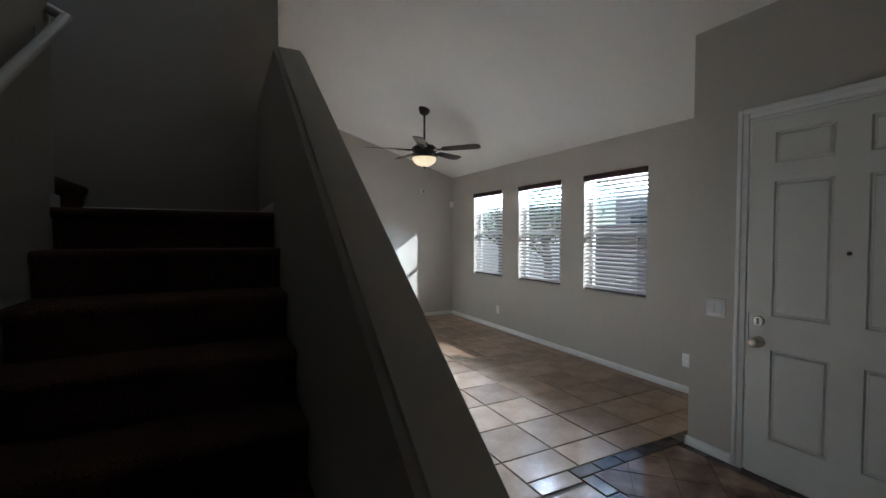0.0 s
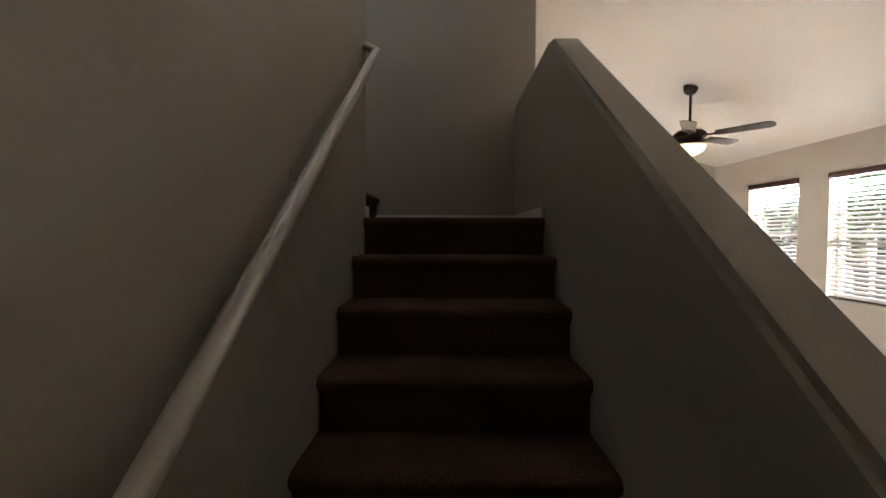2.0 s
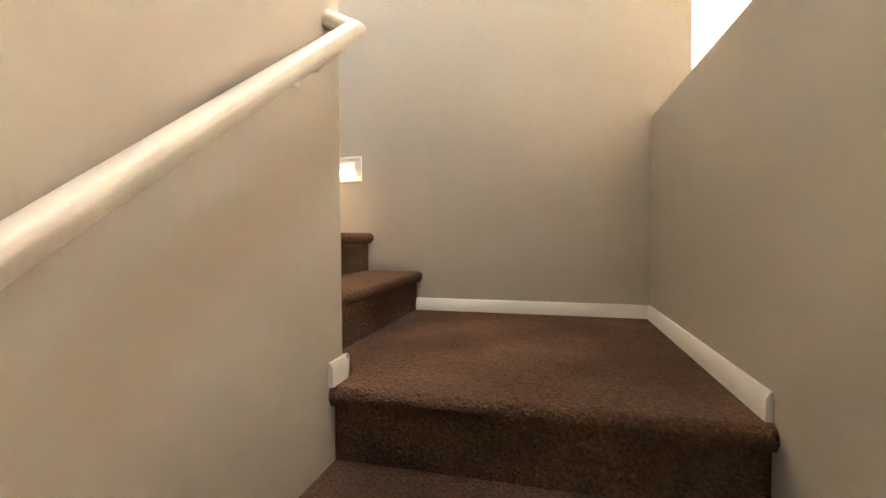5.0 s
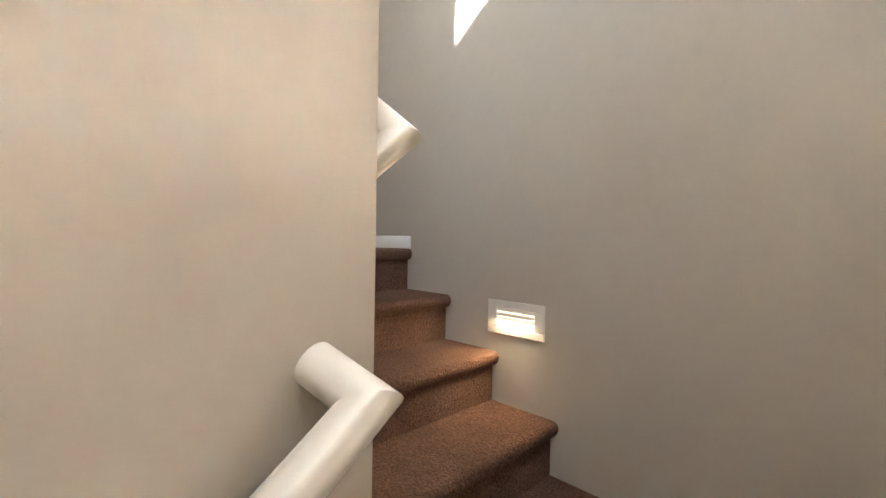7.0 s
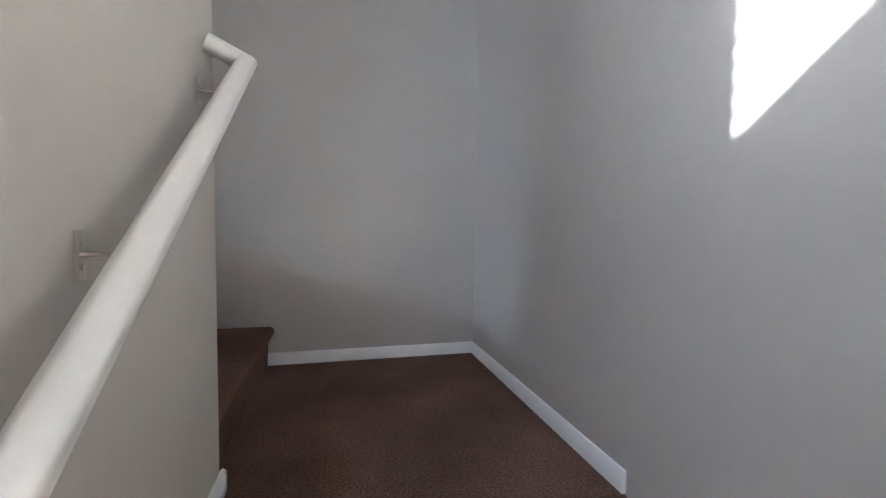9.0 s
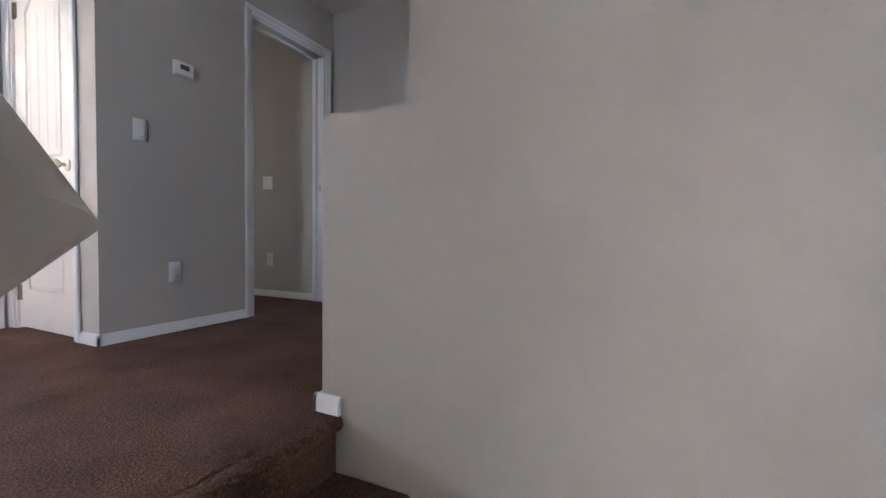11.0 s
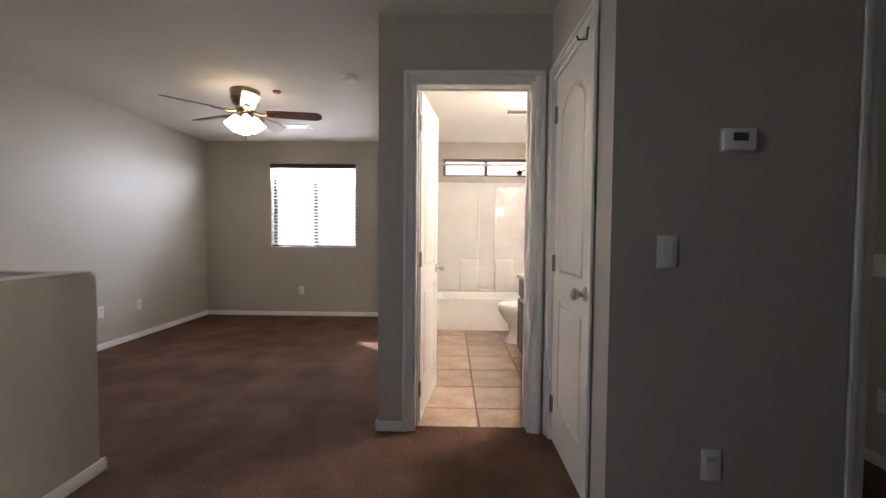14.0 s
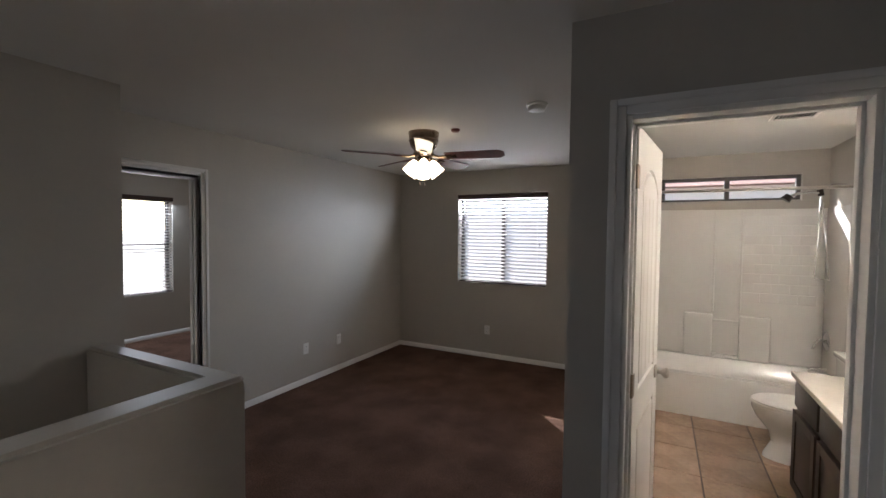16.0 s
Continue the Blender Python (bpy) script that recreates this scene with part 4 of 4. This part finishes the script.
for x in (-0.02, 0.022):
    bm = cyl_bm((x, 0.02, -0.24), (x, 0.02, -0.345), 0.0012, seg=6)
    lathe_bm([(0, 0.0), (0.006, -0.004), (0.006, -0.018), (0, -0.022)], 10, pose(x, 0.02, -0.345), bm)
    part("pull_chain", bm, M_BRASS, f)
fan_arms(f, -0.165, 0.085, 0.66, 192, M_CHERRY, M_FANMETAL, 0.11, 0.135, True)
f.scale = (1, 1, 1.18)
f2 = copy_thing(f, pose(-5.25, -4.15, C, 0, 0, 20))
tagged(f2, "brushed nickel bedroom ceiling fan with cherry blades")

# ---- ceiling fittings ----
sd = thing("smoke_detector", -1.102, -4.202, C, "round white smoke detector on the ceiling", "smoke detector")
part("base", lathe_bm([(0, 0), (0.066, 0), (0.066, -0.010), (0.060, -0.014), (0, -0.014)]), M_PLASTIC, sd)
part("cover", lathe_bm([(0.058, -0.012), (0.058, -0.026), (0.048, -0.040), (0.02, -0.044), (0, -0.044)]), M_PLASTIC, sd)
sk = thing("sprinkler_cap", -0.359, -4.565, C, "small dark red round ceiling cap", "sprinkler")
part("cap", lathe_bm([(0, 0), (0.036, 0), (0.036, -0.012), (0.028, -0.02), (0, -0.02)]), M_RED, sk)


def vent(x, y, w, d, label, rz=0):
    v = thing("ceiling_vent", x, y, C, label, "vent", rz=rz)
    bm = bmesh.new()
    for a in ((-w, w, -d, -d + 0.022), (-w, w, d - 0.022, d), (-w, -w + 0.022, -d + 0.022, d - 0.022), (w - 0.022, w, -d + 0.022, d - 0.022)):
        box_bm(a[0], a[1], a[2], a[3], -0.010, 0, 0.002, 1, bm)
    part("frame", bm, M_PLASTIC, v)
    # near-black sheet paints the shade of the duct behind the louvres
    part("duct_shade", box_bm(-w + 0.02, w - 0.02, -d + 0.02, d - 0.02, -0.002, -0.0005), M_DARK, v)
    n = int((2 * w - 0.06) / 0.022)
    for i in range(n):
        x = -w + 0.035 + i * 0.022
        part("slat", prism_bm([(x, -0.002), (x + 0.010, -0.010), (x + 0.012, -0.010), (x + 0.002, -0.002)], "y", -d + 0.022, d - 0.022), M_PLASTIC, v)
    return v


vent(-0.07, -5.81, 0.17, 0.10, "white louvred ceiling air vent")
vent(-2.60, -5.17, 0.13, 0.09, "white louvred bathroom ceiling vent")
vent(3.6, -4.9, 0.17, 0.10, "white louvred bedroom ceiling vent")

# ---- bathroom ----
VX, VY0, VY1, VH = -2.575, -4.745, -3.42, 0.795
TY = -5.86
tub = thing("bathtub", (BX1 + XB0 - 0.12) / 2, (TY + YS) / 2, U, "white alcove bathtub with moulded shower surround", "bathtub")
hw_, hd_ = (XB0 - 0.12 - BX1) / 2, (TY - YS) / 2
bm = bmesh.new()
rings = []
for (w, d, z, r) in ((hw_, hd_, 0.0, 0.01), (hw_, hd_, 0.345, 0.01), (hw_ - 0.005, hd_ - 0.005, 0.372, 0.02), (hw_ - 0.07, hd_ - 0.08, 0.375, 0.12),
                     (hw_ - 0.09, hd_ - 0.10, 0.35, 0.14), (hw_ - 0.16, hd_ - 0.15, 0.12, 0.16), (hw_ - 0.24, hd_ - 0.22, 0.10, 0.12)):
    ringv = []
    for cx, cy, a0 in ((w - r, d - r, 0), (-w + r, d - r, 90), (-w + r, -d + r, 180), (w - r, -d + r, 270)):
        for k in range(5):
            a = radians(a0 + 22.5 * k)
            ringv.append(bm.verts.new((cx + r * math.cos(a), cy + r * math.sin(a), z)))
    rings.append(ringv)
for a, b in zip(rings, rings[1:]):
    for i in range(20):
        bm.faces.new((a[i], a[(i + 1) % 20], b[(i + 1) % 20], b[i]))
bm.faces.new(rings[-1])
bmesh.ops.recalc_face_normals(bm, faces=bm.faces[:])
part("tub", bm, M_ACRYL, tub)
ST = 5.055 - U
part("back_panel", box_bm(-hw_, hw_, -hd_, -hd_ + 0.012, 0.376, ST, 0.004), M_ACRYL, tub)
for s in (-1, 1):
    part("side_panel", box_bm(min(s * hw_, s * (hw_ - 0.012)), max(s * hw_, s * (hw_ - 0.012)), -hd_ + 0.012, hd_ - 0.02, 0.376, ST, 0.004), M_ACRYL, tub)
YP = -hd_ + 0.012
part("pilaster", box_bm(0.088, 0.112, YP, YP + 0.020, 0.83, ST - 0.006, 0.009, 3), M_ACRYL, tub)
part("pilaster", box_bm(-0.142, -0.118, YP, YP + 0.020, 0.83, ST - 0.006, 0.009, 3), M_ACRYL, tub)
for x0, x1 in ((0.098, 0.350), (-0.378, -0.128)):
    part("shelf_block", box_bm(x0, x1, YP, YP + 0.060, 0.376, 0.815, 0.014, 3), M_ACRYL, tub)
part("niche_sill", box_bm(-0.126, 0.096, YP, YP + 0.045, 0.376, 0.41, 0.010, 3), M_ACRYL, tub)
part("grab_bar", cyl_bm((-0.127, YP + 0.045, 0.755), (0.097, YP + 0.045, 0.755), 0.010, seg=12), M_ACRYL, tub)
for x in (-hw_ + 0.012, hw_ - 0.062):
    part("edge_column", box_bm(x, x + 0.05, hd_ - 0.075, hd_ - 0.02, 0.376, ST + 0.02, 0.014, 3), M_ACRYL, tub)
# moulded tile relief on the surround
for i in range(9):
    for j in range(4):
        x0 = -hw_ + 0.06 + j * 0.145 + (0.06 if i % 2 else 0)
        z0 = 0.96 + i * 0.095
        if x0 + 0.135 < -0.145:
            part("tile", box_bm(x0, x0 + 0.138, -hd_ + 0.010, -hd_ + 0.0150, z0, z0 + 0.088, 0.002, 1), M_ACRYL, tub)
sx = BX1
rod = thing("shower_rod", BX1, -5.93, 5.185, "straight white metal shower rod", "shower rod")
part("rod", cyl_bm((0, 0, 0), (XB0 - 0.12 - BX1, 0, 0), 0.0125, seg=14), M_NICKEL, rod)
for x, s in ((0, 1), (XB0 - 0.12 - BX1, -1)):
    part("flange", cyl_bm((x, 0, 0), (x + s * 0.02, 0, 0), 0.026, seg=16), M_NICKEL, rod)
sh = thing("hand_shower", BX1, -6.25, 5.18, "chrome hand shower with hanging steel hose", "shower")
part("arm", sweep_bm([(0, 0, 0.05), (0.08, 0, 0.06), (0.14, 0.01, 0.03), (0.17, 0.02, 0.0)], 0.010, 10), M_CHROME, sh)
part("holder", cyl_bm((0.165, 0.02, -0.04), (0.175, 0.02, 0.012), 0.022, seg=14), M_BRONZE, sh)
part("handle", sweep_bm([(0.16, 0.02, -0.02), (0.24, 0.04, -0.005), (0.33, 0.06, -0.02), (0.40, 0.07, -0.045)], 0.012, 10), M_CHROME, sh)
part("head", cyl_bm((0.39, 0.07, -0.035), (0.42, 0.07, -0.075), 0.030, 0.040, 18), M_BRONZE, sh)
hose = []
for k in range(25):
    s = k / 24
    hose.append((0.165 + 0.05 * math.sin(math.pi * s) * (1 if s > 0.5 else -1), 0.02 + 0.10 * math.sin(math.pi * s), -0.03 - 0.72 * math.sin(math.pi * s) ** 0.9))
part("hose", sweep_bm(hose, 0.007, 8), M_CHROME, sh)
tv = thing("tub_faucet", BX1, -6.49, U + 0.665, "chrome lever valve and tub spout", "faucet")
part("escutcheon", lathe_bm([(0, 0), (0.085, 0), (0.085, 0.006), (0.06, 0.016), (0.03, 0.022), (0, 0.022)], 28, pose(0.012, 0, 0, 0, 90)), M_CHROME, tv)
part("lever", sweep_bm([(0.03, 0, 0), (0.07, 0, 0.01), (0.10, 0.0, -0.03), (0.115, 0, -0.08)], 0.011, 10), M_CHROME, tv)
part("spout", sweep_bm([(0.01, 0, -0.26), (0.10, 0, -0.26), (0.15, 0, -0.275)], 0.024, 14, 0.8), M_CHROME, tv)

toi = thing("toilet", BX1, -5.33, U, "white two-piece toilet with closed lid", "toilet")


def oval_bm(sections, cx, seg=28):
    own = bmesh.new()
    rings = [[own.verts.new((cx + dx + a * math.cos(2 * math.pi * k / seg), b * math.sin(2 * math.pi * k / seg), z)) for k in range(seg)]
             for dx, a, b, z in sections]
    for p, q in zip(rings, rings[1:]):
        for i in range(seg):
            own.faces.new((p[i], p[(i + 1) % seg], q[(i + 1) % seg], q[i]))
    own.faces.new(rings[0])
    own.faces.new(rings[-1])
    bmesh.ops.recalc_face_normals(own, faces=own.faces[:])
    return own


part("bowl", oval_bm([(-0.05, 0.24, 0.11, 0.0), (-0.05, 0.235, 0.105, 0.03), (-0.06, 0.20, 0.085, 0.12), (-0.04, 0.20, 0.10, 0.20), (0.0, 0.235, 0.155, 0.29),
                      (0.01, 0.255, 0.18, 0.36), (0.01, 0.255, 0.18, 0.385)], 0.48), M_CERAMIC, toi)
part("seat", oval_bm([(0.01, 0.255, 0.183, 0.387), (0.01, 0.26, 0.186, 0.395), (0.01, 0.258, 0.184, 0.405)], 0.48), M_PLASTIC, toi)
part("lid", oval_bm([(0.01, 0.252, 0.18, 0.407), (0.01, 0.255, 0.182, 0.416), (0.01, 0.24, 0.168, 0.426)], 0.48), M_PLASTIC, toi)
part("tank", box_bm(0.01, 0.215, -0.24, 0.24, 0.36, 0.74, 0.02, 3), M_CERAMIC, toi)
part("tank_lid", box_bm(0.004, 0.228, -0.25, 0.25, 0.74, 0.775, 0.01, 3), M_CERAMIC, toi)
part("flush_lever", sweep_bm([(0.215, 0.17, 0.68), (0.235, 0.17, 0.68), (0.24, 0.11, 0.675)], 0.007, 8), M_CHROME, toi)
ph = thing("paper_holder", -2.70, VY0 + 0.002, U + 0.70, "chrome toilet paper holder on the vanity side", "paper holder")
part("bar", sweep_bm([(-0.07, 0, 0), (-0.07, -0.06, 0), (0.07, -0.06, 0), (0.07, 0, 0)], 0.009, 10), M_CHROME, ph)

van = thing("vanity_cabinet", BX1, VY0, U, "dark espresso vanity cabinet with drawers and doors", "cabinet")
part("body", box_bm(0.0, VX - BX1 - 0.002, 0, VY1 - VY0, 0.09, VH - 0.03, 0.003), M_ESPRESSO, van)
part("toe_kick", box_bm(0.0, VX - BX1 - 0.07, 0.01, VY1 - VY0 - 0.01, 0.0, 0.09), M_ESPRESSO, van)
ws = (VY1 - VY0) / 3
for i in range(3):
    a, b = i * ws + 0.018, (i + 1) * ws - 0.018
    x = VX - BX1 - 0.002
    for nm, z0, z1 in (("drawer_front", 0.60, 0.745), ("cabinet_door", 0.115, 0.575)):
        bm = box_bm(x, x + 0.018, a, b, z0, z1, 0.004, 2)
        d = part(nm, bm, M_ESPRESSO, van)
        if nm == "cabinet_door":
            for q in ((a, a + 0.055, z0, z1), (b - 0.055, b, z0, z1), (a + 0.055, b - 0.055, z0, z0 + 0.055), (a + 0.055, b - 0.055, z1 - 0.055, z1)):
                part("stile", box_bm(x + 0.018, x + 0.025, q[0], q[1], q[2], q[3], 0.002, 1), M_ESPRESSO, d)
ct = thing("countertop", BX1, VY0, U + VH - 0.03, "cream cultured marble vanity top", "countertop")
part("slab", box_bm(0.002, VX - BX1 + 0.032, -0.012, VY1 - VY0 + 0.01, 0.0, 0.032, 0.006, 3), M_COUNTER, ct)
part("backsplash", box_bm(0.002, 0.02, -0.012, VY1 - VY0 + 0.01, 0.032, 0.13, 0.003), M_COUNTER, ct)
mi = thing("mirror", BX1, -4.08, U + 1.45, "plain frameless mirror above the vanity", "mirror")
part("glass", box_bm(0.001, 0.007, -0.60, 0.60, -0.48, 0.42, 0.001), M_MIRROR, mi)
# out-of-view fixture, added to brighten the bathroom
vl = thing("vanity_light", BX1, -4.08, U + 2.08, "unseen bar light with three glowing globes, added to brighten bathroom", "lamp")
part("bar", box_bm(0.0, 0.035, -0.32, 0.32, -0.04, 0.04, 0.006), M_NICKEL, vl)
for y in (-0.22, 0, 0.22):
    part("globe", lathe_bm([(0, 0.055), (0.03, 0.048), (0.052, 0.02), (0.055, 0), (0.048, -0.028), (0.03, -0.048), (0, -0.055)], 20, pose(0.10, y, 0)), M_GLOBE, vl, "glowing frosted globe, added for bathroom brightness")
    part("stem", cyl_bm((0.03, y, 0), (0.06, y, 0), 0.014), M_NICKEL, vl)

# ---- laundry ----
cab = thing("wall_cabinet", -6.0, YT, 4.61, "cream laundry wall cabinet with plain doors", "cabinet")
part("body", box_bm(0, 1.62, 0, 0.50, 0, 0.86, 0.003), M_DOOR, cab)
for i in range(3):
    part("cabinet_door", box_bm(0.012 + i * 0.54, 0.53 + i * 0.54, 0.50, 0.518, 0.012, 0.85, 0.004), M_DOOR, cab)
ws_ = thing("washing_machine", -5.9, -2.25, U, "grey-blue top-load washer with chrome-trimmed lid", "washer")
part("body", box_bm(0, 0.69, 0, 0.68, 0.01, 0.92, 0.02, 3), M_WASHER, ws_)
part("lid", box_bm(0.03, 0.66, 0.10, 0.66, 0.92, 0.945, 0.01, 3), M_CHROME, ws_, "shiny chrome-trimmed lid")
part("control_panel", box_bm(0.02, 0.67, 0.0, 0.10, 0.92, 1.03, 0.015, 3), M_WASHER, ws_)
ws2 = copy_thing(ws_, pose(-5.15, -2.25, U))
tagged(ws2, "grey-blue dryer with shiny top beside the washer", "dryer")
# lamp added to brighten the laundry; this wall has no window
fill_lamp((-5.0, YB - 0.05, U + 1.6), (-5.0, -1.5, U + 1.2), 0.8, 0.8, 1.8)

# ---- outdoors ----
ground = struct("ground", box_bm(-2500, 2500, -2500, 2500, -0.45, -0.20), M_GRASS, "pale gravel ground round the house", "ground")
bwall = thing("garden_wall", 9.2, 0, -0.2, "tan concrete block garden wall", "wall")
for r in range(9):
    for k in range(26):
        y = -4.0 + k * 0.408 + (0.2 if r % 2 else 0)
        part("block", box_bm(0, 0.19, y, y + 0.398, r * 0.203, r * 0.203 + 0.193), M_BLOCK, bwall)
part("mortar", box_bm(0.012, 0.178, -4.0, 6.8, 0, 1.82), M_GROUT, bwall)


def tree(x, y, h, seed, label):
    rnd = random.Random(seed)
    t = thing("tree", x, y, -0.2, label, "tree")
    bm = sweep_bm([(0, 0, 0), (0.05, 0.02, h * 0.25), (-0.03, 0.06, h * 0.5)], 0.09, 10)
    tips = []
    for k in range(9):
        a = k * 2.4
        l = h * rnd.uniform(0.22, 0.42)
        b0 = Vector((0, 0.04, h * rnd.uniform(0.30, 0.5)))
        b1 = b0 + Vector((math.cos(a) * l * 0.5, math.sin(a) * l * 0.5, l * 0.4))
        b2 = b1 + Vector((math.cos(a + 0.4) * l * 0.4, math.sin(a + 0.4) * l * 0.4, l * 0.5))
        sweep_bm([b0, b1, b2], 0.028, 7, bm=bm)
        tips += [b1, b2, (b1 + b2) / 2, b2 + Vector((rnd.uniform(-.3, .3), rnd.uniform(-.3, .3), rnd.uniform(0, .4)))]
    part("trunk", bm, M_BARK, t)
    verts, faces = [], []
    for c in tips:
        for k in range(110):
            p = c + Vector((rnd.gauss(0, 0.26), rnd.gauss(0, 0.26), rnd.gauss(0, 0.2)))
            q = Euler((rnd.uniform(0, 6), rnd.uniform(0, 6), rnd.uniform(0, 6))).to_matrix()
            n = len(verts)
            for u, v in ((-0.05, 0), (0, -0.02), (0.05, 0), (0, 0.02)):
                verts.append(p + q @ Vector((u, v, 0.006 if v else 0)))
            faces.append((n, n + 1, n + 2, n + 3))
    me = bpy.data.meshes.new("crown")
    me.from_pydata(verts, [], faces)
    me.materials.append(M_LEAF)
    c = new("crown", me)
    c.parent = t
    return t


tree(7.0, 4.8, 3.6, 3, "leafy green garden tree with several limbs")
tree(7.6, 7.4, 4.2, 5, "leafy green garden tree beside the wall")


def house(name, x, y, w, d, h, label, rz=0, storeys=1):
    """A plain stucco neighbour with a hipped tile roof."""
    t = thing(name, x, y, -0.2, label, "house", rz=rz)
    part("wall", box_bm(-w / 2, w / 2, -d / 2, d / 2, 0, h), M_STUCCO, t)
    e = 0.5
    bm = bmesh.new()
    lo = [bm.verts.new(v) for v in ((-w / 2 - e, -d / 2 - e, h), (w / 2 + e, -d / 2 - e, h), (w / 2 + e, d / 2 + e, h), (-w / 2 - e, d / 2 + e, h))]
    hi = [bm.verts.new(v) for v in ((-w / 2 + d / 2, 0, h + 1.6), (w / 2 - d / 2, 0, h + 1.6))]
    bm.faces.new((lo[0], lo[1], hi[1], hi[0]))
    bm.faces.new((lo[2], lo[3], hi[0], hi[1]))
    bm.faces.new((lo[1], lo[2], hi[1]))
    bm.faces.new((lo[3], lo[0], hi[0]))
    bm.faces.new(lo)
    part("roof", bm, M_ROOF, t)
    for k, z in itertools.product((-0.4, 0.4), [1.0 + 2.9 * f for f in range(storeys)]):
        wd = part("window", box_bm(k * w - 0.6, k * w + 0.6, d / 2, d / 2 + 0.04, z, z + 1.2), M_WFRAME_W, t)
        part("pane", box_bm(k * w - 0.54, k * w + 0.54, d / 2 + 0.03, d / 2 + 0.05, z + 0.06, z + 1.14), M_SCREEN, wd)
    return t


house("neighbour_house", 12.7, 0.3, 10.4, 5.5, 2.95, "tan stucco neighbouring house with tiled roof", 90)
house("neighbour_house", 0.0, -19.0, 16.0, 8.0, 6.3, "tan stucco two-storey house behind the loft window", 0, 2)

# ---- small details ----
hk = thing("door_hook", XCL + 0.004, CY1 - 0.06, U + 1.985, "small dark metal hook over the closet door", "hook")
part("hook", sweep_bm([(-0.016, 0, 0.046), (0.006, 0, 0.046), (0.010, 0, 0.0), (0.045, 0, -0.004), (0.052, 0, 0.012)], 0.004, 8), M_BRONZE, hk)
for x, y, w, d in ((MX0 + 0.0195, YT - 0.035, 0.0015, 0.014), (XR + 0.06, -3.685 + 0.0195, 0.014, 0.0015)):
    sp_ = thing("strike_plate", x, y, U + 0.95, "small nickel strike plate on the door jamb", "strike plate")
    bm = box_bm(-w, w, -d, d, -0.03, 0.03, 0.0006, 1)
    part("plate", bm, M_NICKEL, sp_)
